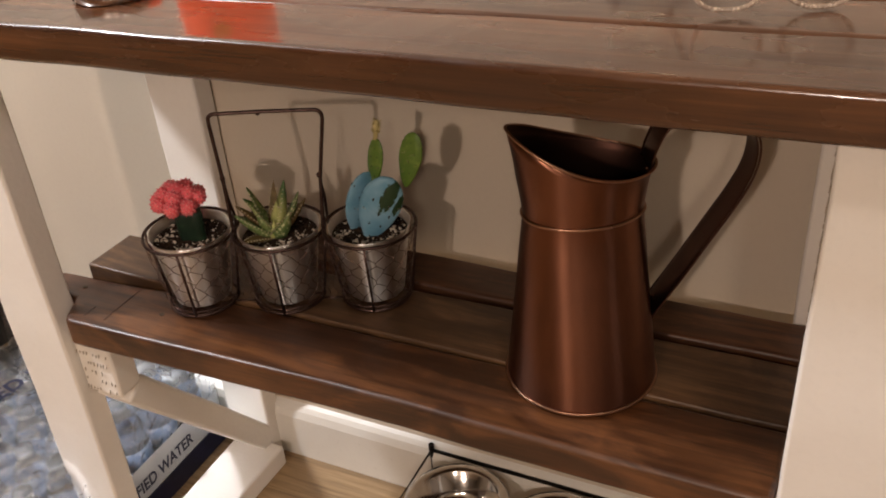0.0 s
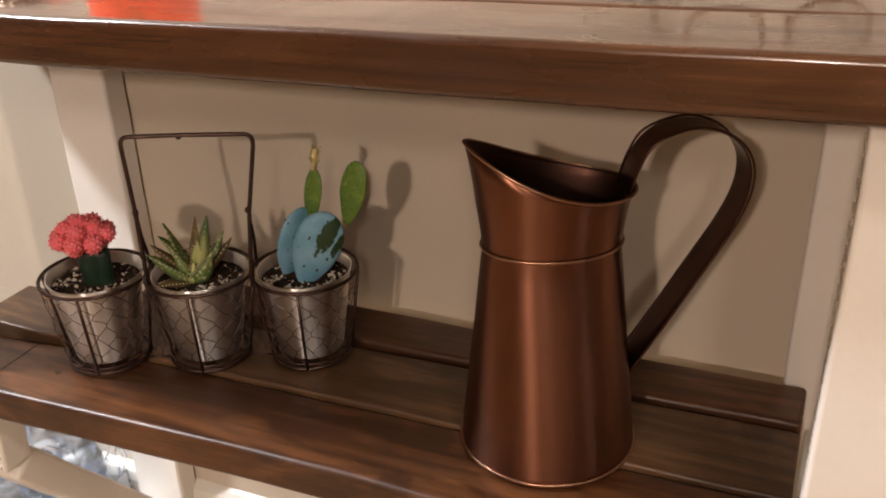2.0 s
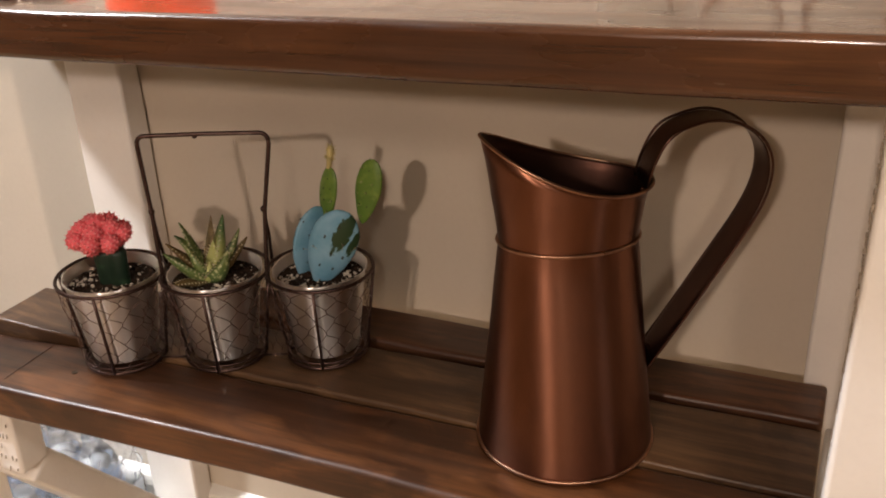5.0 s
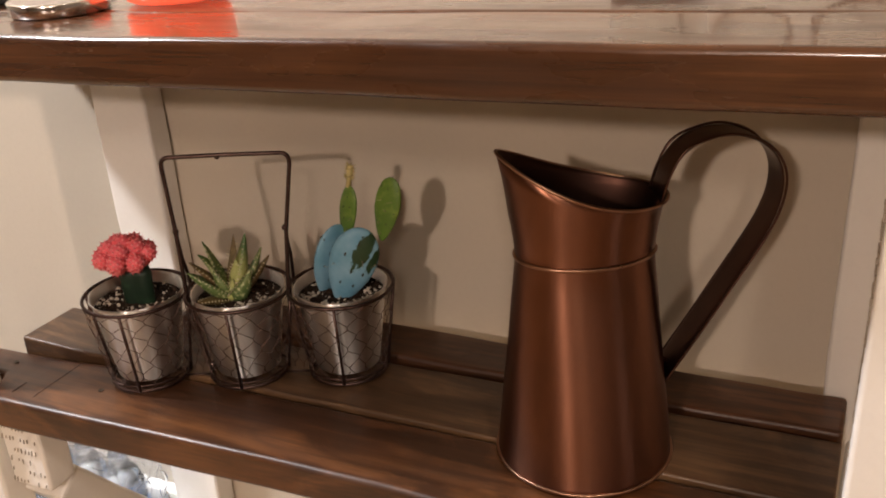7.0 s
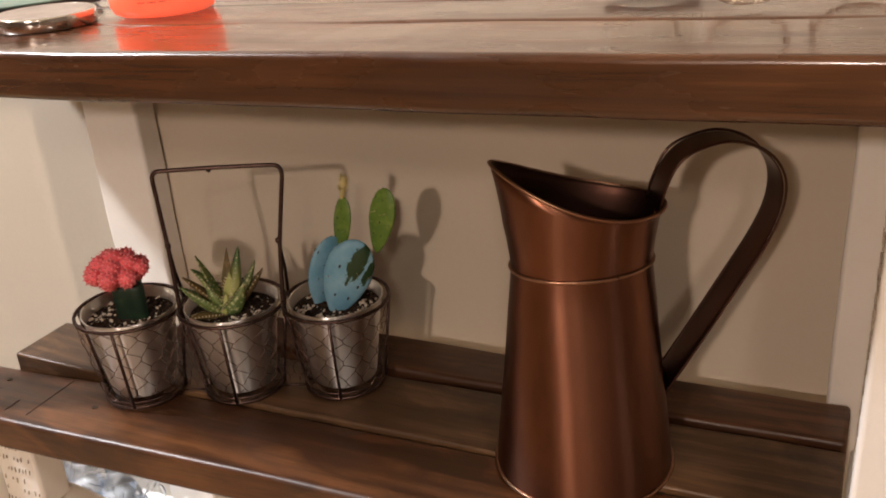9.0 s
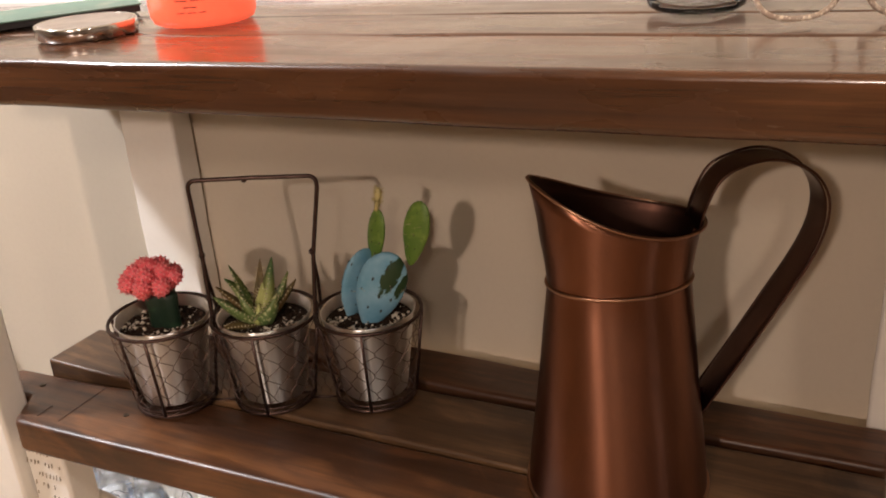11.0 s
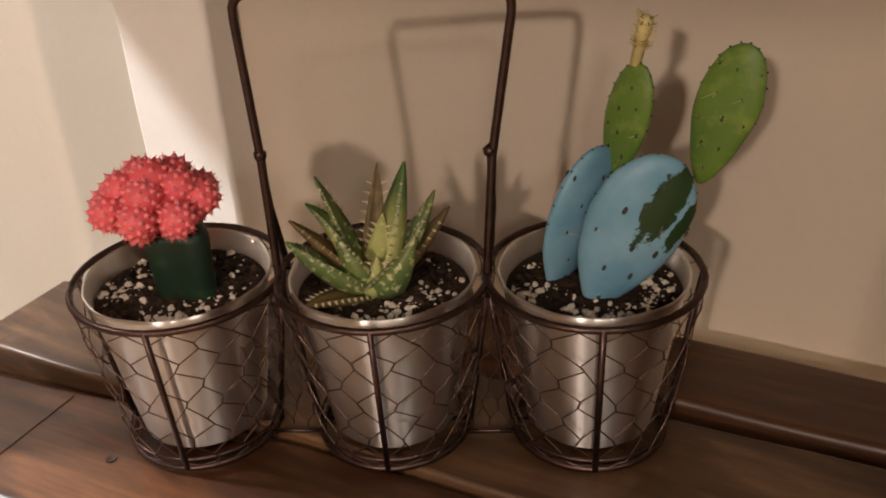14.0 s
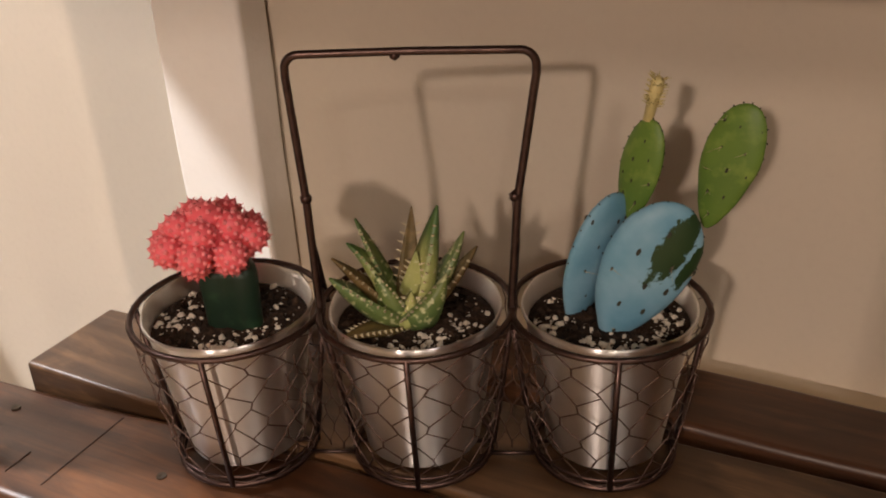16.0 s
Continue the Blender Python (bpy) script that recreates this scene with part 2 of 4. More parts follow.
def clear(name, colour, rough=0.03, ior=1.45, ripple=0.5, through_light=1.0):
    m, t, b = material(name)
    b.inputs["Base Color"].default_value = (*colour, 1)
    b.inputs["Transmission Weight"].default_value = through_light
    b.inputs["Roughness"].default_value = rough
    b.inputs["IOR"].default_value = ior
    n = node(t, "ShaderNodeTexNoise", Scale=60.0, Detail=3.0)
    t.links.new(coords(t), n.inputs["Vector"])
    bump(t, b, n.outputs[0], ripple, 0.002)
    return m


GLASS = clear("clear_glass", (0.98, 0.99, 0.98), 0.01, 1.35, 0.08)
PLASTIC = clear("clear_bottle_plastic", (0.92, 0.96, 1.0), 0.01, 1.32, 0.9, 0.92)
FILM = clear("crinkled_shrink_film", (0.95, 0.97, 1.0), 0.03, 1.5, 1.0, 0.97)


def coral(name, colour, glow, lit=0.0):
    """The waxy jar of the candle: light soaks into it; lit adds emission to its surface."""
    m, t, b = material(name)
    n = node(t, "ShaderNodeTexNoise", Scale=20.0, Detail=3.0)
    t.links.new(coords(t), n.inputs["Vector"])
    t.links.new(mix(t, n.outputs[0], colour, tuple(0.85 * v for v in colour)), b.inputs["Base Color"])
    b.inputs["Subsurface Weight"].default_value = glow
    b.inputs["Subsurface Radius"].default_value = (0.02, 0.006, 0.004)
    b.inputs["Roughness"].default_value = 0.16
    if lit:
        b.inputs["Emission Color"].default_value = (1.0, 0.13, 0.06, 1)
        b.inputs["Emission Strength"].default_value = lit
    return m


# Jar surface emits by itself, standing in for a flame that is not built.
CORAL = coral("glowing_coral_candle_glass", (0.98, 0.17, 0.09), 0.4, 0.75)
PINK = coral("coral_pink_cactus", (0.93, 0.14, 0.17), 0.25)
PINK.node_tree.nodes["Principled BSDF"].inputs["Roughness"].default_value = 0.5
PINK_TIP = coral("pale_pink_tubercle", (0.96, 0.25, 0.27), 0.25)
PINK_TIP.node_tree.nodes["Principled BSDF"].inputs["Roughness"].default_value = 0.5


def peeling_blue(name, spots):
    """Sky-blue paint on a cactus pad; spots are long flaked patches (x, z, half width, half length, tilt) of bare green skin."""
    m, t, b = material(name)
    tc = t.nodes.new("ShaderNodeTexCoord")
    n = node(t, "ShaderNodeTexNoise", Scale=130.0, Detail=8.0, Roughness=0.7)
    t.links.new(coords(t, (1.3, 1, 0.9), (0.3, 0.2, 0.5)), n.inputs["Vector"])
    soft = node(t, "ShaderNodeTexNoise", Scale=40.0, Detail=4.0)
    t.links.new(coords(t), soft.inputs["Vector"])
    c = ramp(t, soft.outputs[0], [(0.3, (0.12, 0.32, 0.47)), (0.7, (0.27, 0.49, 0.63))]).outputs[0]
    for x, z, half_w, half_l, tilt in spots:
        off = t.nodes.new("ShaderNodeVectorMath")
        off.operation = "SUBTRACT"
        t.links.new(tc.outputs["Object"], off.inputs[0])
        off.inputs[1].default_value = (x, 0, z)
        turn = t.nodes.new("ShaderNodeVectorRotate")
        turn.rotation_type = "Y_AXIS"
        turn.inputs["Angle"].default_value = radians(-tilt)
        t.links.new(off.outputs[0], turn.inputs[0])
        size = t.nodes.new("ShaderNodeVectorMath")
        size.operation = "MULTIPLY"
        t.links.new(turn.outputs[0], size.inputs[0])
        size.inputs[1].default_value = (1 / half_w, 20.0, 1 / half_l)
        far = t.nodes.new("ShaderNodeVectorMath")
        far.operation = "LENGTH"
        t.links.new(size.outputs[0], far.inputs[0])
        add = t.nodes.new("ShaderNodeMath")
        add.operation = "MULTIPLY_ADD"
        t.links.new(n.outputs[0], add.inputs[0])
        add.inputs[1].default_value = 1.9
        t.links.new(far.outputs["Value"], add.inputs[2])
        half = t.nodes.new("ShaderNodeMath")
        half.operation = "MULTIPLY"
        half.inputs[1].default_value = 0.5
        t.links.new(add.outputs[0], half.inputs[0])
        bare = grey(t, half.outputs[0], 1.0, 0.0, 0.93, 0.97)
        c = mix(t, bare, c, (0.018, 0.05, 0.014))
    t.links.new(c, b.inputs["Base Color"])
    b.inputs["Roughness"].default_value = 0.5
    bump(t, b, soft.outputs[0], 0.3, 0.001)
    return m


BLUE = peeling_blue("peeling_sky_blue_paint", [(0.0062, 0.0225, 0.0085, 0.023, 10), (0.0190, 0.0160, 0.0042, 0.016, 8)])
BLUE_WHOLE = peeling_blue("sky_blue_cactus_paint", [])
INCISED = speckled("slit_shadow_brown", (0.50, 0.43, 0.35), (0.26, 0.20, 0.15), 200.0, rough=0.9)


# ---- mesh helpers ----
def part(name, bm, mat, parent=None, label="", smooth=False, round_edges=False):
    me = bpy.data.meshes.new(name)
    bm.normal_update()
    bm.to_mesh(me)
    bm.free()
    for p in me.polygons:
        p.use_smooth = smooth
    for p in me.polygons:
        if not smooth and max(abs(v) for v in p.normal) < 0.985:
            p.use_smooth = round_edges
    for one in mat if isinstance(mat, (list, tuple)) else (mat,):
        me.materials.append(one)
    ob = new(name, me)
    ob.parent = parent
    if label:
        tagged(ob, label)
    return ob


def empty(name, place=(0, 0, 0), turn=0.0):
    ob = new(name)
    ob.matrix_world = pose(*place, 0, 0, turn)
    return ob


def box_bm(size, bevel=0.0, segments=2, wobble=0.0, cuts=0):
    """A bevelled board centred on its own origin; wobble gives it slightly uneven edges."""
    bm = bmesh.new()
    bmesh.ops.create_cube(bm, size=1.0)
    bmesh.ops.scale(bm, vec=size, verts=bm.verts)
    if cuts:
        long_axis = max(range(3), key=lambda i: size[i])
        edges = [e for e in bm.edges if abs((e.verts[0].co - e.verts[1].co)[long_axis]) > 0.5 * size[long_axis]]
        bmesh.ops.subdivide_edges(bm, edges=edges, cuts=cuts, use_grid_fill=True)
    if bevel:
        sharp = [e for e in bm.edges if len(e.link_faces) == 2 and e.calc_face_angle(0) > 0.5]
        bmesh.ops.bevel(bm, geom=sharp, offset=bevel, segments=segments, profile=0.5, affect="EDGES")
    if wobble:
        for v in bm.verts:
            v.co += wobble * Vector(noise.noise_vector(v.co * 9.0 + Vector(size) * 31.0))
    return bm


def board(name, lo, hi, mat, parent=None, label="", bevel=0.003, wobble=0.0, cuts=0):
    lo, hi = Vector(lo), Vector(hi)
    ob = part(name, box_bm(hi - lo, bevel, 3, wobble, cuts), mat, parent, label, round_edges=True)
    ob.location = (lo + hi) / 2
    return ob


def tube_into(bm, pts, r, n=8, closed=False, cap=True):
    pts = [Vector(p) for p in pts]
    rings, count = [], len(pts)
    side = None
    for i, p in enumerate(pts):
        a = pts[i - 1] if (i or closed) else p
        c = pts[(i + 1) % count] if (i + 1 < count or closed) else p
        d = (c - a).normalized()
        if side is None:
            side = d.orthogonal().normalized()
        side = (side - side.dot(d) * d)
        side = side.normalized() if side.length > 1e-6 else d.orthogonal().normalized()
        up = d.cross(side)
        rr = r[i] if isinstance(r, (list, tuple)) else r
        rings.append([bm.verts.new(p + rr * (math.cos(2 * math.pi * k / n) * side + math.sin(2 * math.pi * k / n) * up)) for k in range(n)])
    for i in range(count if closed else count - 1):
        a, b = rings[i], rings[(i + 1) % count]
        shift = 0
        if closed and i == count - 1:
            shift = min(range(n), key=lambda q: (a[0].co - b[q].co).length)
        for k in range(n):
            bm.faces.new((a[k], a[(k + 1) % n], b[(k + 1 + shift) % n], b[(k + shift) % n]))
    if cap and not closed:
        bm.faces.new(rings[0][::-1])
        bm.faces.new(rings[-1])
    return bm


def tube(pts, r, n=8, closed=False):
    return tube_into(bmesh.new(), pts, r, n, closed)


def circle(c, r, z, n=48, start=0.0):
    return [(c[0] + r * math.cos(start + 2 * math.pi * k / n), c[1] + r * math.sin(start + 2 * math.pi * k / n), z) for k in range(n)]


def lathe(profile, n=48, closed_profile=False):
    """Turns a profile of (radius, height) round z."""
    bm = bmesh.new()
    rings = []
    for r, z in profile:
        if r < 1e-5:
            rings.append([bm.verts.new((0, 0, z))])
        else:
            rings.append([bm.verts.new((r * math.cos(2 * math.pi * k / n), r * math.sin(2 * math.pi * k / n), z)) for k in range(n)])
    pairs = list(zip(rings, rings[1:])) + ([(rings[-1], rings[0])] if closed_profile else [])
    for a, b in pairs:
        for k in range(n):
            q = [a[k % len(a)], a[(k + 1) % len(a)], b[(k + 1) % len(b)], b[k % len(b)]]
            q = list(dict.fromkeys(q))
            if len(q) > 2:
                bm.faces.new(q)
    bmesh.ops.recalc_face_normals(bm, faces=bm.faces)
    return bm


# ---- the room ----
FZ, WY = -0.02, 0.968
XL, XR, YB, CZ = -3.4, 2.6, -4.2, 2.42


def wall(name, lo, hi, label, paint=FAR_WALL):
    return tagged(board(name, lo, hi, paint, bevel=0.0), label, "wall", kind="structure")


wall("wall_north", (XL - 0.1, WY, FZ - 0.1), (XR + 0.1, WY + 0.1, CZ), "plain beige painted wall behind the console table", WALL)
wall("wall_south", (XL - 0.1, YB - 0.1, FZ - 0.1), (XR + 0.1, YB, CZ), "unseen plain wall closing the room, dark taupe to cut fill light")
wall("wall_west", (XL - 0.1, YB, FZ - 0.1), (XL, WY, CZ), "unseen plain side wall of the room, dark taupe to cut fill light")
wall("wall_east", (XR, YB, FZ - 0.1), (XR + 0.1, WY, CZ), "unseen plain side wall of the room, dark taupe to cut fill light")
tagged(board("ceiling", (XL - 0.1, YB - 0.1, CZ), (XR + 0.1, WY + 0.1, CZ + 0.1), CEILING, bevel=0.0), "plain off-white ceiling", "ceiling", kind="structure")
tagged(board("floor", (XL, YB, FZ - 0.1), (XR, WY, FZ), FLOOR, bevel=0.0), "smooth tan floor under the console table", "floor", kind="structure")

bb = bmesh.new()
prof = [(0, 0), (-0.016, 0), (-0.016, 0.085), (-0.012, 0.098), (-0.006, 0.104), (0, 0.108)]
ends = [[bb.verts.new((x, WY + y, FZ + z)) for y, z in prof] for x in (XL, XR)]
for i in range(len(prof)):
    j = (i + 1) % len(prof)
    bb.faces.new((ends[0][i], ends[0][j], ends[1][j], ends[1][i]))
bmesh.ops.recalc_face_normals(bb, faces=bb.faces)
tagged(part("baseboard", bb, TRIM), "white moulded baseboard along the beige wall", "baseboard", kind="structure")

# ---- the console table ----
table = tagged(empty("console_table", (-0.4, 0.78, FZ)), "handmade console table, dark-stained plank top and shelf on white lumber legs", "console table")
table_home = Matrix.Translation((0.4, -0.78, -FZ))


def tpart(ob):
    ob.matrix_parent_inverse = table_home
    return ob


TOP_Z, TOP_T = 0.864, 0.038
for k, (y0, y1) in enumerate([(0.616, 0.717), (0.719, 0.801), (0.803, 0.888)]):
    ob = tpart(board("top_plank", (-0.985, y0, TOP_Z - TOP_T - 0.0006 * k), (0.31, y1, TOP_Z - 0.0006 * k), WOOD_TOP, table, bevel=0.005, wobble=0.0014, cuts=40))
    ob.rotation_euler[1] = radians(-1.4)


# Rail added to close the gap, so lamp light cannot leak down the wall.
post_rail = tpart(board("gap_closing_rail", (-0.985, 0.8905, TOP_Z - 0.034), (0.31, 0.9665, TOP_Z + 0.004), WHITE, table, "white painted rail added behind the top planks to block light", 0.003, 0.001, 20))
post_rail.rotation_euler[1] = radians(-1.4)


def plank(outline, top, mat, warp=None, label="", edge=0.0045):
    """A shelf plank from its outline seen from above, with rounded edges."""
    cx = sum(x for x, y in outline) / len(outline)
    cy = sum(y for x, y in outline) / len(outline)
    bm = bmesh.new()
    face = bm.faces.new([bm.verts.new((x - cx, y - cy, -0.019)) for x, y in outline])
    up = bmesh.ops.extrude_face_region(bm, geom=[face])["geom"]
    bmesh.ops.translate(bm, vec=(0, 0, 0.038), verts=[v for v in up if isinstance(v, bmesh.types.BMVert)])
    bmesh.ops.recalc_face_normals(bm, faces=bm.faces)
    for x in np.linspace(min(p[0] for p in outline), max(p[0] for p in outline), 42)[1:-1]:
        bmesh.ops.bisect_plane(bm, geom=bm.verts[:] + bm.edges[:] + bm.faces[:], plane_co=(x - cx, 0, 0), plane_no=(1, 0, 0))
    sharp = [e for e in bm.edges if len(e.link_faces) == 2 and e.calc_face_angle(0) > 0.5]
    bmesh.ops.bevel(bm, geom=sharp, offset=edge, segments=3, profile=0.5, affect="EDGES")
    for v in bm.verts:
        v.co += 0.0012 * Vector(noise.noise_vector(v.co * 11.0 + Vector((cy * 50, 0, 0))))
        if warp:
            v.co.z += warp(v.co.x + cx)
    ob = part("shelf_plank", bm, mat, table, label, round_edges=True)
    ob.location = (cx, cy, top - 0.019)
    return tpart(ob)


plank([(-0.797, 0.651), (-0.42, 0.664), (0.034, 0.664), (0.034, 0.762), (-0.60, 0.757), (-0.880, 0.736), (-0.880, 0.696), (-0.822, 0.696), (-0.805, 0.661)], 0.460, WOOD_SHELF, edge=0.0055)
plank([(-0.838, 0.742), (-0.60, 0.760), (0.034, 0.7645), (0.034, 0.862), (-0.60, 0.848), (-0.836, 0.820)], 0.4624, WOOD_GREY, lambda x: 0.015 * max(0.0, (-0.60 - x) / 0.24) ** 1.4, edge=0.0028)
plank([(-0.715, 0.866), (0.034, 0.866), (0.034, 0.930), (-0.715, 0.930)], 0.464, WOOD_SHELF, lambda x: 0.004 * max(0.0, (x + 0.3) / 0.33))
for x, y0, y1 in [(-0.750, 0.668, 0.738), (-0.780, 0.668, 0.688)]:
    tpart(board("saw_mark", (x - 0.0003, y0, 0.4590), (x + 0.0003, y1, 0.4604), SAW_DARK, table, "thin dark saw mark", 0.0))


def screw(x, y, z):
    bm = lathe([(0.0, -0.0002), (0.0008, -0.0002), (0.0012, 0.0002), (0.0030, 0.0004), (0.0034, -0.002)], 14)
    ob = part("screw_head", bm, SCREW, table, "sunken steel screw head")
    ob.location = (x, y, z)
    return tpart(ob)


for x, y, z in [(-0.824, 0.786, 0.4715), (-0.825, 0.816, 0.4715), (-0.825, 0.717, 0.4606), (-0.688, 0.703, 0.4606)]:
    screw(x, y, z)


def post(name, lo, hi):
    return tpart(board(name, lo, hi, WHITE, table, bevel=0.004, wobble=0.002, cuts=12))


post("leg", (-0.848, 0.931, FZ), (-0.766, 0.966, 0.826))
post("leg", (0.012, 0.931, FZ), (0.101, 0.966, 0.838))
post("leg", (0.036, 0.662, FZ), (0.125, 0.70, 0.839))
post("leg", (-0.912, 0.655, FZ), (-0.823, 0.693, 0.824))
post("side_rail", (-0.832, 0.664, FZ), (-0.743, 0.929, 0.018))
post("side_rail", (0.037, 0.701, 0.360), (0.075, 0.930, 0.421))
cleat = post("cleat", (-0.820, 0.668, 0.330), (-0.762, 0.706, 0.4215))
tagged(cleat, "white painted cleat with rows of slit marks")

# diagonal side brace
bm = box_bm((0.085, 0.385, 0.040), 0.004, 2, 0.0015, 10)
brace = tpart(part("diagonal_brace", bm, WHITE, table))
brace.matrix_basis = pose(-0.8085, 0.815, 0.172, -52.0, 0, 0)

# slit marks left by the timber treatment
rng = random.Random(5)


def slits(rows, cols, x0, z0, dx, dz, y):
    bm = bmesh.new()
    for i in range(rows):
        for j in range(cols):
            if rng.random() < 0.35:
                continue
            x = x0 + j * dx + (0.5 * dx if i % 2 else 0) + rng.uniform(-0.0008, 0.0008)
            z = z0 + i * dz + rng.uniform(-0.001, 0.001)
            made = bmesh.ops.create_cube(bm, size=1.0)["verts"]
            bmesh.ops.scale(bm, vec=(0.0007, 0.0012, rng.uniform(0.003, 0.0065)), verts=made)
            bmesh.ops.rotate(bm, matrix=Matrix.Rotation(radians(rng.uniform(4, 14)), 3, 'Y'), verts=made)
            bmesh.ops.translate(bm, vec=(x, y, z), verts=made)
    return tagged(tpart(part("slit_mark", bm, INCISED, table, "rows of dark slit marks pressed in the lumber")), kind="stuff")


slits(6, 10, -0.816, 0.337, 0.0053, 0.0145, 0.6676)
bm_side = bmesh.new()
for i in range(24):
    for j in range(4):
        made = bmesh.ops.create_cube(bm_side, size=1.0)["verts"]
        bmesh.ops.scale(bm_side, vec=(0.0012, 0.0011, rng.uniform(0.003, 0.007)), verts=made)
        bmesh.ops.translate(bm_side, vec=(0.0363, 0.667 + j * 0.0085 + (0.004 if i % 2 else 0), 0.47 + i * 0.0145 + rng.uniform(-0.001, 0.001)), verts=made)
tagged(tpart(part("slit_mark", bm_side, INCISED, table, "rows of dark slit marks pressed in the lumber")), kind="stuff")


# ---- copper pitcher ----
def pitcher():
    thing = tagged(empty("pitcher", (-0.183, 0.783, 0.4626), 30.0), "tall aged-copper metal pitcher with a strap handle on the shelf", "pitcher")
    n = 72
    bm = bmesh.new()
    rings = []

    def rim(u):
        return 0.242 + 0.043 * max(0.0, (0.065 - u) / 0.134) ** 2.1

    prof = [(0.0785, 0.0), (0.0775, 0.006), (0.0755, 0.03), (0.0722, 0.06), (0.0690, 0.09), (0.0660, 0.12), (0.0634, 0.15), (0.0608, 0.175), (0.0588, 0.195), (0.0595, 0.205), (0.0618, 0.222), (0.064, 0.235)]
    for r, z in prof:
        q = 1.0 - 0.30 * min(1.0, max(0.0, z / 0.195)) ** 1.2
        rings.append([bm.verts.new((r * math.cos(2 * math.pi * k / n), r * q * math.sin(2 * math.pi * k / n), z)) for k in range(n)])
    for e in (0.35, 0.7, 1.0):
        out = []
        for k in range(n):
            a = 2 * math.pi * k / n
            spout = max(0.0, -math.cos(a)) ** 14
            r = 0.064 + 0.004 * e
            x, y = r * math.cos(a) - 0.0045 * e * e * spout, r * 0.70 * math.sin(a)
            out.append(bm.verts.new((x, y, 0.235 + e * (rim(x) - 0.235))))
        rings.append(out)
    for a, b in zip(rings, rings[1:]):
        for k in range(n):
            bm.faces.new((a[k], a[(k + 1) % n], b[(k + 1) % n], b[k]))
    bm.faces.new(rings[0][::-1])
    lip = [v.co.copy() for v in rings[-1]]
    ob = part("body", bm, [COPPER, COPPER_INNER_SHADE], thing, smooth=True)
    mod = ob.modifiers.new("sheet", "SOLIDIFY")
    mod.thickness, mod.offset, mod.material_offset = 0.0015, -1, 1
    part("rolled_rim", tube(lip, 0.0015, 8, True), COPPER_EDGE, thing, "rolled copper rim", True)
    band = [(0.0592 * math.cos(2 * math.pi * k / 72), 0.0592 * 0.70 * math.sin(2 * math.pi * k / 72), 0.196) for k in range(72)]
    part("neck_band", tube(band, 0.0019, 8, True), COPPER_EDGE, thing, "raised bead round the neck", True)
    part("base_rim", tube(circle((0, 0), 0.0782, 0.0019, 72), 0.0019, 8, True), COPPER_EDGE, thing, "rolled copper foot rim", True)
    path = [(0.059, 0.238), (0.064, 0.258), (0.075, 0.279), (0.092, 0.288), (0.114, 0.2915), (0.136, 0.2855), (0.153, 0.272), (0.162, 0.252), (0.160, 0.226), (0.148, 0.197), (0.124, 0.157), (0.098, 0.114), (0.0715, 0.0725), (0.0675, 0.065)]
    hb = bmesh.new()
    rows = [[hb.verts.new((x, w, z)) for w in (-0.0165, 0.0, 0.0165)] for x, z in path]
    for a, b in zip(rows, rows[1:]):
        for j in (0, 1):
            hb.faces.new((a[j], a[j + 1], b[j + 1], b[j]))
    ob = part("handle", hb, COPPER_DARK, thing, "dark curved strap handle", True)
    mod = ob.modifiers.new("sheet", "SOLIDIFY")
    mod.thickness, mod.offset = 0.0022, 0
    ob.modifiers.new("round", "SUBSURF").render_levels = 2
    for w in (-0.0165, 0.0165):
        fine = []
        for i in range(len(path) - 1):
            p0, p1, p2, p3 = (Vector((path[max(0, min(len(path) - 1, i + q))][0], w, path[max(0, min(len(path) - 1, i + q))][1])) for q in (-1, 0, 1, 2))
            for s in (0, 0.25, 0.5, 0.75):
                fine.append(0.5 * (2 * p1 + (p2 - p0) * s + (2 * p0 - 5 * p1 + 4 * p2 - p3) * s * s + (3 * p1 - p0 - 3 * p2 + p3) * s ** 3))
        part("handle_edge", tube(fine, 0.0012, 6), COPPER_DARK, thing, "rolled edge of the handle", True)
    for x, z in ((0.0600, 0.232), (0.0725, 0.080)):
        ob = part("rivet", lathe([(0.0, 0.0022), (0.002, 0.0016), (0.003, 0.0)], 12), COPPER, thing, "small copper rivet", True)
        ob.matrix_local = pose(x + 0.001, 0, z, 0, 90, 0)
    return thing


pitcher()

# ---- wire caddy ----
CADDY = Vector((-0.5565, 0.790, 0.4625))
TURN_C, PITCH = 22.6, 0.1075
caddy = tagged(empty("wire_caddy", CADDY, TURN_C), "rusty brown chicken-wire caddy with a tall loop handle, holding three pails", "wire caddy")
RT, RB, ZB, ZT = 0.0545, 0.0410, 0.002, 0.0975
wire_rng = random.Random(11)


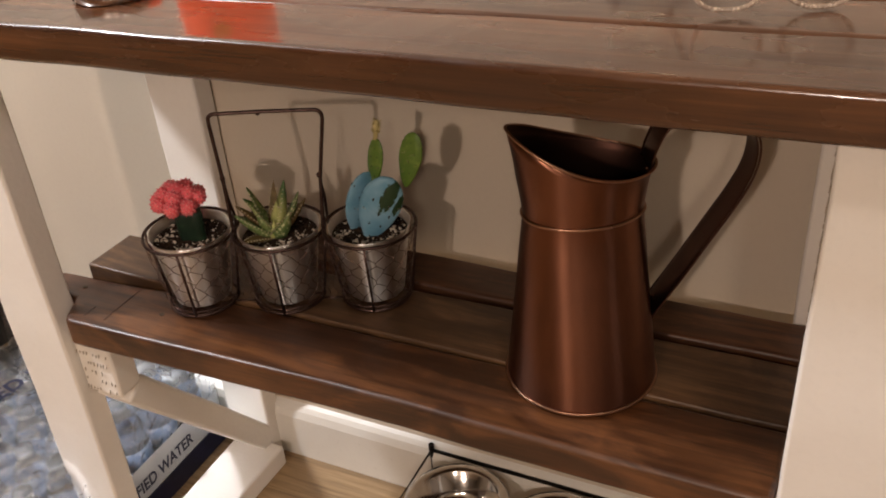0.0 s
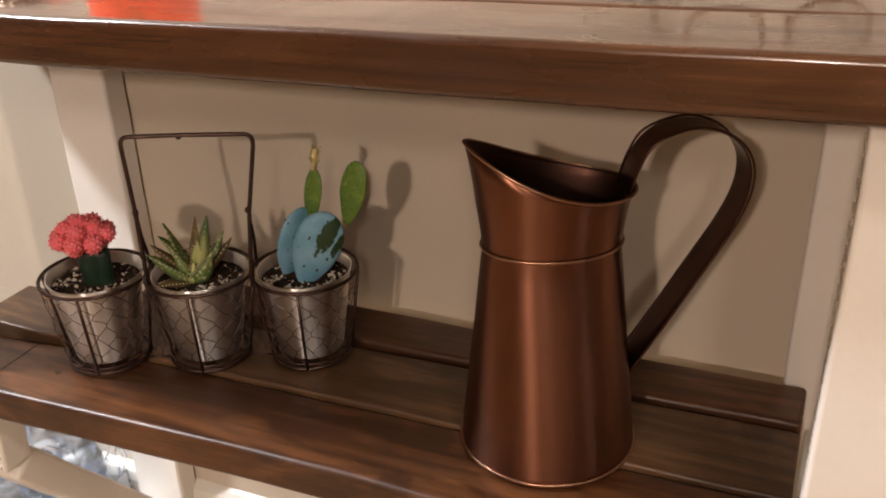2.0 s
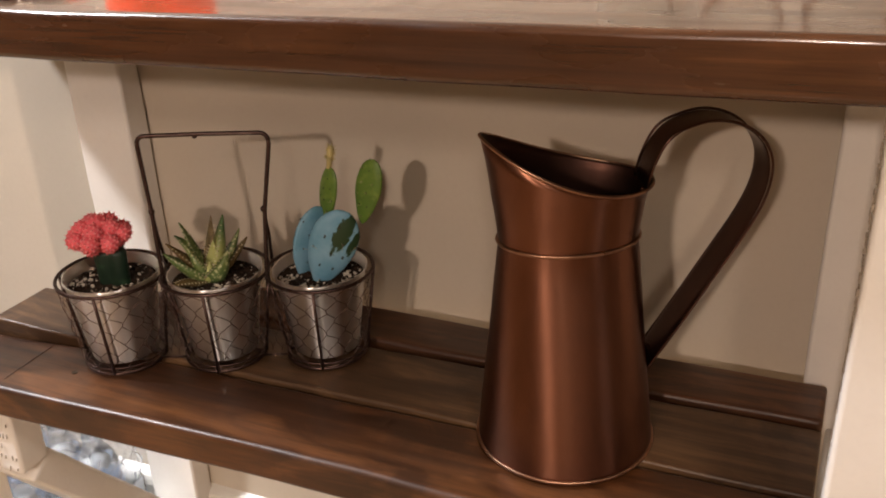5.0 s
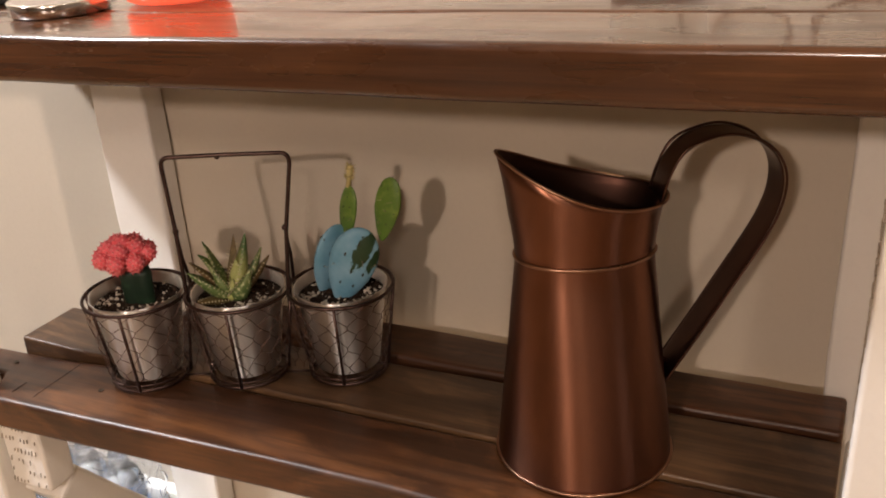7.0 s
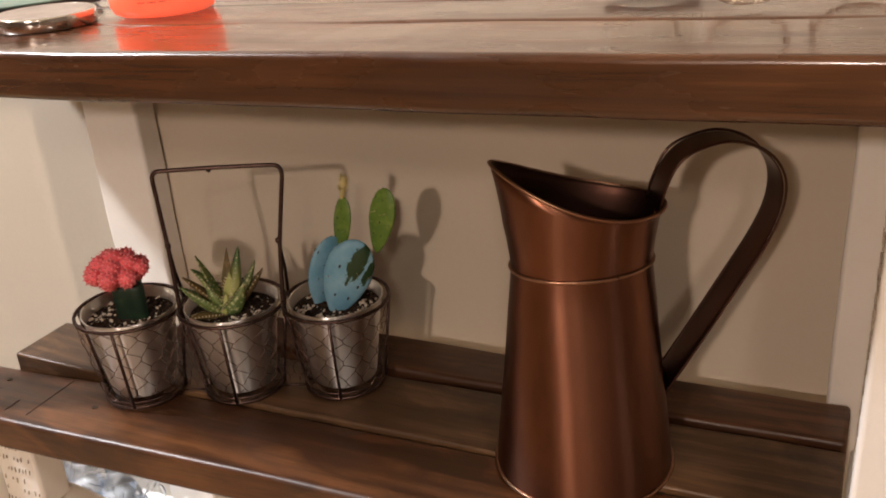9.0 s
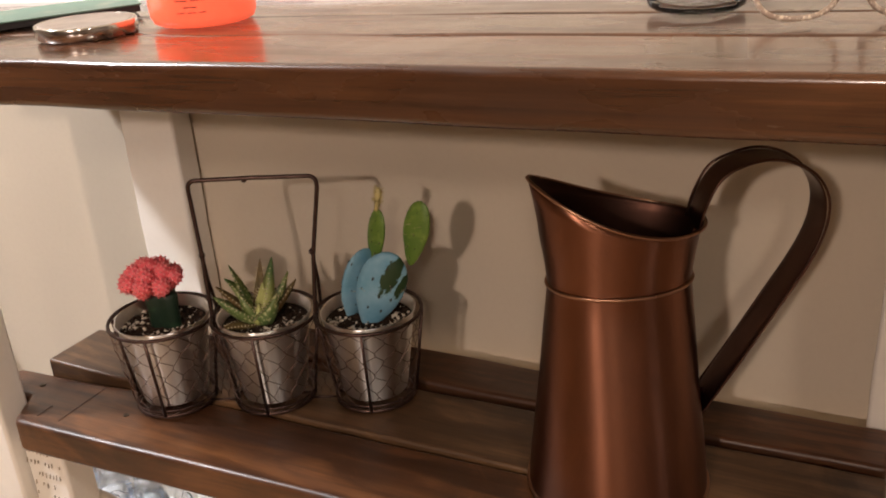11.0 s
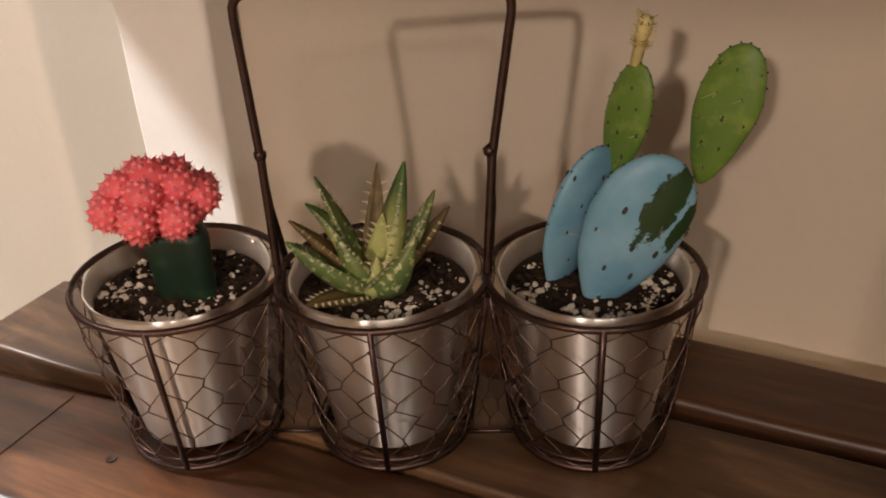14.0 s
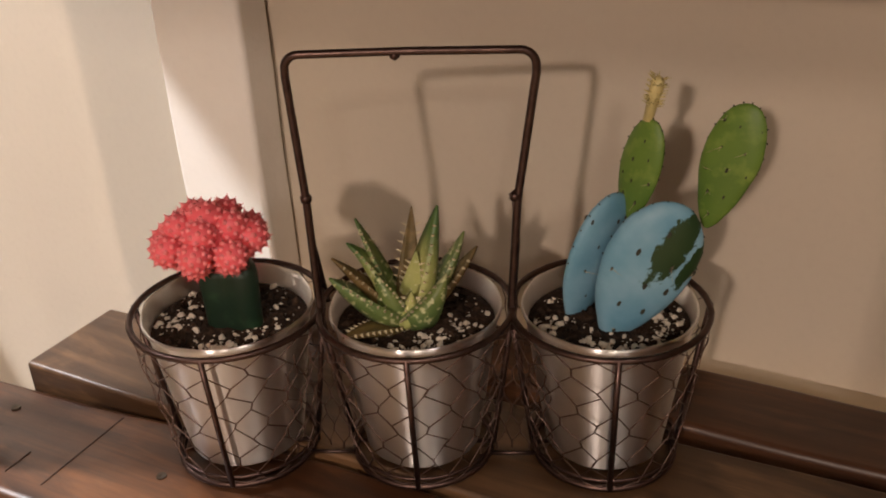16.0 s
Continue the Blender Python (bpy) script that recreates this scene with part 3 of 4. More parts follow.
def basket(cx):
    rim = part("basket", tube(circle((cx, 0), RT, ZT, 40), 0.0019, 8, True), RUST, caddy, "round chicken-wire basket", True)
    part("base_ring", tube(circle((cx, 0), RB, ZB, 40), 0.0019, 8, True), RUST, rim, smooth=True)
    part("base_ring", tube(circle((cx, 0), RB + 0.001, ZB + 0.0065, 40), 0.0011, 6, True), RUST, rim, smooth=True)
    for a in (-math.pi / 2, math.pi / 2, 0.0, math.pi):
        c, s = math.cos(a), math.sin(a)
        part("upright", tube([(cx + (RB + 0.001) * c, (RB + 0.001) * s, ZB), (cx + (RT + 0.0005) * c, (RT + 0.0005) * s, ZT + 0.001)], 0.0017, 6), RUST, rim, smooth=True)
    part("base_cross", tube([(cx - RB, 0, ZB), (cx + RB, 0, ZB)], 0.0013, 6), RUST, rim, smooth=True)
    # hexagon netting, loosely bent
    bm = bmesh.new()
    around, tall = 16, 7

    def at(u, v):
        a = 2 * math.pi * u / around
        f = v / tall
        r = RB + (RT - RB) * f + 0.0012 + 0.0016 * noise.noise(Vector((4 * math.cos(a) + cx * 90, 4 * math.sin(a), 3 * f)))
        return Vector((cx + r * math.cos(a), r * math.sin(a), ZB + 0.002 + (ZT - ZB - 0.003) * f))

    knots = {}

    def knot(i, j, low):
        key = (i % around, j, low)
        if key not in knots:
            u = i + (0.5 if j % 2 else 0.0) + wire_rng.uniform(-0.13, 0.13)
            v = j + (0.18 if low else 0.52) + wire_rng.uniform(-0.1, 0.1)
            knots[key] = at(u, max(0.0, min(tall, v)))
        return knots[key]

    for j in range(tall):
        for i in range(around):
            lo, hi = knot(i, j, True), knot(i, j, False)
            tube_into(bm, [lo, hi], 0.00050, 5, cap=False)
            for di in (0, 1):
                k = i + di - (0 if j % 2 else 1)
                if j + 1 < tall:
                    tube_into(bm, [hi, knot(k, j + 1, True)], 0.00036, 4, cap=False)
                else:
                    tube_into(bm, [hi, at(i + di + (0.0 if j % 2 else -0.5), tall)], 0.00036, 4, cap=False)
                if j == 0:
                    tube_into(bm, [lo, at(i + di - 0.5, 0)], 0.00036, 4, cap=False)
    tagged(part("netting", bm, NET, rim, "loosely bent chicken-wire netting", True), kind="stuff")


for cx in (-PITCH, 0.0, PITCH):
    basket(cx)


def arc(c, r, a0, a1, plane_y, n=6):
    return [(c[0] + r * math.cos(radians(a0 + (a1 - a0) * k / n)), plane_y, c[1] + r * math.sin(radians(a0 + (a1 - a0) * k / n))) for k in range(n + 1)]


def net_between(side):
    """The slack strip of netting that spans the gap between two baskets."""
    bm = bmesh.new()
    cols, rows_, x0, x1 = 4, 6, 0.036, 0.0715

    def at(i, j, low):
        u = (i + (0.5 if j % 2 else 0.0)) / cols
        z = 0.010 + 0.074 * (j + (0.15 if low else 0.55)) / rows_ + wire_rng.uniform(-0.0012, 0.0012)
        sag = 0.006 * math.sin(math.pi * min(1.0, u))
        return Vector((side * (x0 + (x1 - x0) * u + wire_rng.uniform(-0.001, 0.001)), -0.024 + sag, z))

    spots = {(i, j, low): at(i, j, low) for i in range(cols + 1) for j in range(rows_) for low in (True, False)}
    for (i, j, low), p in spots.items():
        if low:
            tube_into(bm, [p, spots[i, j, False]], 0.00050, 5, cap=False)
            continue
        for k in ((i, i + 1) if j % 2 else (i - 1, i)):
            if (k, j + 1, True) in spots:
                tube_into(bm, [p, spots[k, j + 1, True]], 0.00036, 4, cap=False)
    tagged(part("netting", bm, NET, caddy, "slack chicken-wire netting between two baskets", True), kind="stuff")


for side in (-1, 1):
    net_between(side)

hy, hz, hw, hr = 0.014, 0.2385, 0.0615, 0.0675
loop = [(-0.0535, -0.004, 0.085), (-0.0537, -0.003, 0.10), (-0.0560, 0.005, 0.160), (-hw, hy, hz - 0.012)]
loop += [(x, y, z) for x, y, z in arc((-hw + 0.008, hz - 0.008), 0.008, 180, 90, hy)][1:]
loop += [(0.0, hy, hz + 0.0006)]
loop += [(x, y, z) for x, y, z in arc((hr - 0.008, hz - 0.008), 0.008, 90, 0, hy)]
loop += [(hr, hy, hz - 0.012), (0.0575, 0.005, 0.160), (0.0537, -0.003, 0.10), (0.0535, -0.004, 0.085)]
part("handle", tube(loop, 0.0023, 8), RUST, caddy, "tall square loop handle", True)
for side in (-1, 1):
    part("handle_stay", tube([(side * 0.0562, 0.0055, 0.163), (side * 0.0570, 0.013, 0.13), (side * 0.0545, 0.022, 0.088)], 0.0018, 6), RUST, caddy, smooth=True)
    part("weld", lathe([(0.0, -0.004), (0.0030, -0.002), (0.0034, 0.001), (0.0, 0.004)], 8), RUST, caddy, smooth=True).location = (side * 0.0562, 0.0055, 0.162)
    part("tie_rod", tube([(side * (PITCH - 0.04), -0.012, 0.003), (side * 0.04, -0.012, 0.003)], 0.0012, 6), RUST, caddy, smooth=True)
part("weld", lathe([(0.0, -0.003), (0.0028, -0.001), (0.0026, 0.001), (0.0, 0.003)], 8), RUST, caddy, smooth=True).location = (-0.004, hy, hz - 0.0015)

# ---- pails ----
A_C = radians(TURN_C)
POTS = [Vector((CADDY.x + k * PITCH * math.cos(A_C), CADDY.y + k * PITCH * math.sin(A_C), CADDY.z)) for k in (-1, 0, 1)]


def bits(name, count, mat, parent, lo, hi, r_in, r_out, z, label, seed, clumps=()):
    """Uneven crumbs scattered over the soil, some of them gathered in clumps (x, y, spread)."""
    rnd = random.Random(seed)
    bm = bmesh.new()
    for i in range(count):
        a, r = rnd.uniform(0, 2 * math.pi), math.sqrt(rnd.uniform(r_in ** 2, r_out ** 2))
        s = lo + (hi - lo) * rnd.random() ** 2.6
        x, y = r * math.cos(a), r * math.sin(a)
        if clumps and i % 3:
            cx, cy, spread = rnd.choice(clumps)
            x, y = cx + rnd.gauss(0, spread), cy + rnd.gauss(0, spread)
            if math.hypot(x, y) > r_out:
                x, y = x * r_out / math.hypot(x, y), y * r_out / math.hypot(x, y)
        made = bmesh.ops.create_icosphere(bm, subdivisions=1, radius=s)["verts"]
        flat = Vector((rnd.uniform(0.8, 1.3), rnd.uniform(0.8, 1.3), rnd.uniform(0.6, 1.0)))
        for v in made:
            v.co *= rnd.uniform(0.7, 1.25)
            v.co = Vector((v.co.x * flat.x, v.co.y * flat.y, v.co.z * flat.z))
        bmesh.ops.translate(bm, vec=(x, y, z + 0.002 * noise.noise(Vector((x * 90, y * 90, 0))) + 0.3 * s), verts=made)
    return tagged(part(name, bm, mat, parent, label), kind="stuff")


def pail(k, where):
    t = tagged(empty("pail", where), "small galvanised steel pail of dark potting soil in the caddy", "pail", "pails in the caddy")
    body = [(0.0, 0.011), (0.0325, 0.011), (0.0333, 0.0092), (0.0341, 0.0105), (0.0466, 0.0955), (0.0474, 0.0958), (0.0485, 0.0972), (0.0485, 0.0992), (0.0478, 0.1000), (0.0472, 0.0990), (0.0466, 0.0960), (0.0335, 0.0125), (0.0, 0.0125)]
    bm = lathe(body, 128)
    for v in bm.verts:
        a = math.atan2(v.co.y, v.co.x)
        ripple = 1 + 0.0060 * math.sin(6 * a + 1.7 * k) + 0.0034 * math.sin(11 * a + 2.9 * k + 1) + 0.0012 * math.sin(19 * a + k)
        v.co.x, v.co.y = v.co.x * ripple, v.co.y * ripple
    part("body", bm, STEEL, t, smooth=True)
    bm = lathe([(0.0, 0.0895)] + [(0.0447 * q, 0.0895 - 0.002 * q * q) for q in (0.12, 0.25, 0.38, 0.5, 0.62, 0.75, 0.88, 1.0)] + [(0.0405, 0.07), (0.0, 0.07)], 48)
    for v in bm.verts:
        if v.co.z > 0.08 and v.co.xy.length < 0.0445:
            v.co.z += 0.0022 * noise.noise(Vector((v.co.x * 120 + k * 9, v.co.y * 120, 0))) + 0.001 * noise.noise(Vector((v.co.x * 420, v.co.y * 420, k)))
    part("soil", bm, SOIL, t, "dark crumbly potting soil")
    bits("loose_soil", 320, SOIL, t, 0.0006, 0.0034, 0.006, 0.0398, 0.0885, "loose dark soil crumbs", 20 + k)
    clumps = [[(-0.026, -0.016, 0.006), (-0.030, 0.010, 0.006), (0.012, -0.026, 0.005), (0.024, -0.016, 0.006)], [(0.022, 0.000, 0.005), (0.006, -0.034, 0.008), (0.016, -0.018, 0.004)], [(0.026, -0.020, 0.007), (0.032, 0.004, 0.005), (-0.028, -0.018, 0.007), (0.006, -0.036, 0.006)]][k]
    bits("perlite", (320, 210, 320)[k], PERLITE, t, 0.0004, 0.0023, 0.014, 0.0412, 0.0893, "white perlite crumbs", 40 + k, clumps)
    return t


for k, p in enumerate(POTS):
    pail(k, p)

SOIL_Z = CADDY.z + 0.0885


# ---- grafted moon cactus ----
def moon_cactus():
    t = tagged(empty("moon_cactus", (POTS[0].x + 0.004, POTS[0].y + 0.003, SOIL_Z)), "grafted moon cactus, spiny coral-pink head on a dark green stem", "cactus")
    bm = bmesh.new()
    rows = []
    for z, r in ((-0.012, 0.0165), (0.0, 0.0168), (0.015, 0.0172), (0.033, 0.0180), (0.037, 0.0170), (0.040, 0.010)):
        ring = []
        for k in range(36):
            a = 2 * math.pi * k / 36
            ring.append(bm.verts.new((r * (0.86 + 0.17 * math.cos(3 * a + 0.6)) * math.cos(a), r * (0.86 + 0.17 * math.cos(3 * a + 0.6)) * math.sin(a), z)))
        rows.append(ring)
    for a, b in zip(rows, rows[1:]):
        for k in range(36):
            bm.faces.new((a[k], a[(k + 1) % 36], b[(k + 1) % 36], b[k]))
    bm.faces.new(rows[-1])
    part("stem", bm, DARK_GREEN, t, "ribbed dark green stem", True)
    rnd = random.Random(8)
    spots = [(0.0, 0.0, 0.0095, 0.0115), (0.0, 0.0, -0.003, 0.0170)]
    spots += [(0.0150 * math.cos(a), 0.0150 * math.sin(a), 0.0070, 0.0096) for a in (0.2, 1.5, 2.7, 3.9, 5.1)]
    spots += [(0.0245 * math.cos(a), 0.0245 * math.sin(a), -0.0015 + 0.002 * math.sin(5 * a), 0.0092) for a in [0.35 + i * 0.785 for i in range(8)]]
    spots += [(0.0170 * math.cos(a), 0.0170 * math.sin(a), -0.0085, 0.0085) for a in [0.7 + i * 1.047 for i in range(6)]]
    head = None
    for x, y, z, r in spots:
        bm = bmesh.new()
        bmesh.ops.create_icosphere(bm, subdivisions=3, radius=r)
        pts = []
        count = 46
        for i in range(count):
            h = 1 - 2 * (i + 0.5) / count
            a = i * 2.39996 + x * 900
            pts.append(Vector((math.sqrt(1 - h * h) * math.cos(a), math.sqrt(1 - h * h) * math.sin(a), h)))
        for v in bm.verts:
            n = v.co.normalized()
            best = max(n.dot(p) for p in pts)
            v.co = n * r * (0.84 + 0.10 * max(0.0, (best - 0.86) / 0.14))
        for p in pts:
            was = len(bm.faces)
            tube_into(bm, [p * r * 0.72, p * r * 0.94, p * r * 1.02, p * r * 1.07], [0.0021, 0.0016, 0.0009, 0.0003], 5)
            bm.faces.ensure_lookup_table()
            for q in range(was, len(bm.faces)):
                bm.faces[q].material_index = 1
        for p in pts:
            base = p * r * 1.02
            for q in range(2):
                d = (p + 0.45 * Vector((rnd.uniform(-1, 1), rnd.uniform(-1, 1), rnd.uniform(-1, 1)))).normalized()
                tube_into(bm, [base, base + d * 0.0019], [0.00022, 0.00005], 4)
        bmesh.ops.translate(bm, vec=(x, y, z), verts=bm.verts)
        if head is None:
            head = part("head", bm, [PINK, PINK_TIP], t, "coral-pink spiny cactus head", True)
            head.location = (-0.006, -0.006, 0.0550)
        else:
            part("offset", bm, [PINK, PINK_TIP], head, smooth=True)
    return t


moon_cactus()


# ---- aloe ----
def aloe():
    home = Vector((POTS[1].x + 0.001, POTS[1].y - 0.001, SOIL_Z))
    t = tagged(empty("aloe", home), "small spotted aloe with toothed green leaves and browned tips", "succulent")
    right, away = Vector((0.869, 0.495, 0)), Vector((-0.495, 0.869, 0))
    leaves = [
        (0.0145, 0.0690, 0.004, 0.0108, -0.4, ALOE_PALE), (0.001, 0.0630, 0.018, 0.0062, 0.2, ALOE_BROWN), (-0.0300, 0.0615, 0.010, 0.0058, -0.9, ALOE),
        (-0.0355, 0.0500, 0.004, 0.0080, -2.0, ALOE_PALE), (-0.0435, 0.0455, -0.004, 0.0066, -0.8, ALOE_BROWN), (-0.0450, 0.0390, -0.014, 0.0108, -0.3, ALOE),
        (0.0285, 0.0515, 0.006, 0.0092, 1.0, ALOE), (0.0355, 0.0420, 0.006, 0.0080, 0.4, ALOE_BROWN), (-0.0400, 0.0100, -0.028, 0.0070, -0.5, ALOE_BROWN),
        (-0.0210, 0.0360, -0.008, 0.0105, -1.2, ALOE), (0.0170, 0.0370, -0.014, 0.0122, 0.8, ALOE), (-0.002, 0.0270, -0.013, 0.0080, 0.6, ALOE_PALE), (0.002, 0.0420, 0.004, 0.0075, 0.3, ALOE_PALE),
    ]
    heart = right * -0.005 + away * -0.003
    for u, z, d, w, bend, mat in leaves:
        tip = right * u + away * d + Vector((0, 0, z))
        flat = Vector((tip.x, tip.y, 0))
        root = heart + flat.normalized() * 0.003 + Vector((0, 0, min(0.012, 0.16 * z)))
        ctrl = root + (tip - root) * 0.45 + Vector((0, 0, -0.006 * bend)) + flat * (0.10 + 0.08 * min(0.0, bend))
        side = Vector((0, 0, 1)).cross(flat).normalized()
        bm, rings, spine = bmesh.new(), [], []
        steps = 12
        for i in range(steps + 1):
            s = i / steps
            p = (1 - s) ** 2 * root + 2 * s * (1 - s) * ctrl + s * s * tip
            tan = (2 * (1 - s) * (ctrl - root) + 2 * s * (tip - ctrl)).normalized()
            up = side.cross(tan).normalized()
            if up.dot(flat) > 0:
                up = -up
            ww = 1.12 * w * (1 - s ** 1.8) ** 0.95 * (0.72 + 0.28 * min(1.0, 4 * s)) + 0.0003
            th = 0.85 * ww + 0.0006
            spine.append((p, side, up, ww, tan))
            rings.append([bm.verts.new(p + side * a * ww + up * b * th) for a, b in ((-1, 0.30), (-0.5, -0.02), (0, -0.12), (0.5, -0.02), (1, 0.30), (0.6, -0.65), (0, -1.0), (-0.6, -0.65))])
        for a, b in zip(rings, rings[1:]):
            for k in range(8):
                bm.faces.new((a[k], a[(k + 1) % 8], b[(k + 1) % 8], b[k]))
        bm.faces.new(rings[-1])
        bm.faces.new(rings[0][::-1])
        bmesh.ops.recalc_face_normals(bm, faces=bm.faces)
        leaf = part("leaf", bm, mat, t, "browned aloe leaf" if mat is ALOE_BROWN else "", True)
        tb = bmesh.new()
        for i in range(1, steps - 1):
            p, sd, up, ww, tan = spine[i]
            for q in (-1, 1):
                base = p + sd * q * ww * 0.97 + up * 0.3 * 0.42 * ww
                tube_into(tb, [base, base + sd * q * 0.0034 + tan * 0.0012], [0.0009, 0.0001], 4)
                if mat is not ALOE_BROWN:
                    low = p + sd * q * 0.35 * ww - up * 0.62 * ww * 0.6
                    tube_into(tb, [low, low - up * 0.0020 + tan * 0.0006], [0.0008, 0.0002], 4)
        part("teeth", tb, THORN, leaf, "pale teeth along the leaf edge")
    return t


aloe()


# ---- painted prickly pear ----
def prickly_pear():
    home = Vector((POTS[2].x, POTS[2].y, SOIL_Z))
    t = tagged(empty("prickly_pear", home, 16.0), "prickly pear cactus, blue-painted lower pads peeling, green upper pads", "cactus")

    def pad(u, d, z, length, width, thick, lean, yaw, mat, label, seed, parent=t):
        bm = bmesh.new()
        bmesh.ops.create_uvsphere(bm, u_segments=28, v_segments=18, radius=1.0)
        for v in bm.verts:
            k = v.co.z
            taper = 0.84 + 0.24 * k - 0.10 * k * k
            x, y = v.co.x * taper, v.co.y * (0.9 + 0.1 * k)
            v.co = Vector((x * width / 2, y * thick / 2, k * length / 2))
            v.co += 0.0007 * Vector(noise.noise_vector(v.co * 70 + Vector((seed, 0, 0))))
        ob = part("pad", bm, mat, parent, label, True)
        ob.matrix_local = pose(u, d, z, 0, lean, 0) @ pose(0, 0, 0, 0, 0, yaw)
        rnd = random.Random(seed)
        sb, hb = bmesh.new(), bmesh.new()
        for i in range(5):
            for j in range(3):
                k = -0.78 + 0.36 * i + rnd.uniform(-0.06, 0.06)
                h = (-0.66 + 0.66 * j + (0.33 if i % 2 else 0) + rnd.uniform(-0.1, 0.1))
                if h * h + k * k > 0.92:
                    continue
                for face in (-1, 1):
                    c = Vector((h * (0.84 + 0.24 * k - 0.10 * k * k) * width / 2, face * math.sqrt(max(0.0, 1 - h * h - k * k)) * thick / 2 * (0.9 + 0.1 * k), k * length / 2))
                    made = bmesh.ops.create_icosphere(sb, subdivisions=1, radius=rnd.uniform(0.6, 1.25))["verts"]
                    big = 0.62 if mat is PAD_GREEN else 1.0
                    bmesh.ops.scale(sb, vec=(0.0011 * big, 0.0007, 0.0021 * big), verts=made)
                    bmesh.ops.translate(sb, vec=c, verts=made)
                    if rnd.random() < 0.4:
                        for q in range(2):
                            w = Vector((rnd.uniform(-1, 1), face * 1.1, rnd.uniform(-0.5, 1)))
                            tube_into(hb, [c, c + w.normalized() * rnd.uniform(0.004, 0.010)], [0.00016, 0.00006], 3)
        tagged(part("areole", sb, AREOLE, ob, "dark spine cushions"), kind="stuff")
        tagged(part("spines", hb, THORN, ob, "fine pale spines"), kind="stuff")
        rim = bmesh.new()
        for i in range(13):
            a = math.pi * (0.02 + 0.96 * i / 12)
            k, h = math.sin(a), math.cos(a)
            c = Vector((h * (0.84 + 0.24 * k - 0.10 * k * k) * width / 2, 0, k * length / 2))
            made = bmesh.ops.create_icosphere(rim, subdivisions=1, radius=0.0006)["verts"]
            bmesh.ops.translate(rim, vec=c, verts=made)
        tagged(part("edge_areole", rim, AREOLE, ob, "dark spine cushions along the edge"), kind="stuff")
        return ob

    pad(0.0165, -0.010, 0.0355, 0.089, 0.056, 0.019, 23, 4, BLUE, "blue-painted pad, paint flaking to dark green", 3)
    pad(-0.0095, 0.008, 0.0320, 0.086, 0.050, 0.0150, 15, 48, BLUE_WHOLE, "blue-painted pad beside the larger one", 17)
    pad(0.0555, 0.001, 0.0925, 0.070, 0.034, 0.0085, 14, -22, PAD_GREEN, "bright green young pad", 29)
    left = pad(0.0120, 0.012, 0.0830, 0.062, 0.029, 0.0085, 11, -36, PAD_GREEN, "bright green young pad with a bud on top", 41)
    bm = lathe([(0.0, -0.012), (0.0026, -0.011), (0.0029, 0.0), (0.0036, 0.006), (0.0032, 0.011), (0.0, 0.0135)], 12)
    rnd = random.Random(2)
    for i in range(90):
        a, z = rnd.uniform(0, 6.28), rnd.uniform(-0.003, 0.013)
        b = Vector((0.0027 * math.cos(a), 0.0027 * math.sin(a), z))
        tube_into(bm, [b, b + Vector((0.0034 * math.cos(a), 0.0034 * math.sin(a), 0.0012))], [0.00045, 0.0001], 4)
    part("bud", bm, BUD, left, "spiky yellow bud", True).location = (-0.003, 0.0, 0.0400)
    return t


prickly_pear()


# ---- on the table top ----
def top_z(x):
    return TOP_Z + (x + 0.3375) * math.tan(radians(1.4)) + 0.0005


def words(text, size, mat, parent, label=""):
    cu = bpy.data.curves.new("lettering", "FONT")
    cu.body, cu.size, cu.extrude, cu.align_x, cu.offset = text, size, 0.0002, "CENTER", 0.022 * size
    tmp = new("lettering", cu)
    me = bpy.data.meshes.new_from_object(tmp.evaluated_get(bpy.context.evaluated_depsgraph_get()))
    bpy.data.objects.remove(tmp)
    me.materials.clear()
    me.materials.append(mat)
    ob = new("lettering", me)
    ob.parent = parent
    if label:
        tagged(ob, label)
    return ob


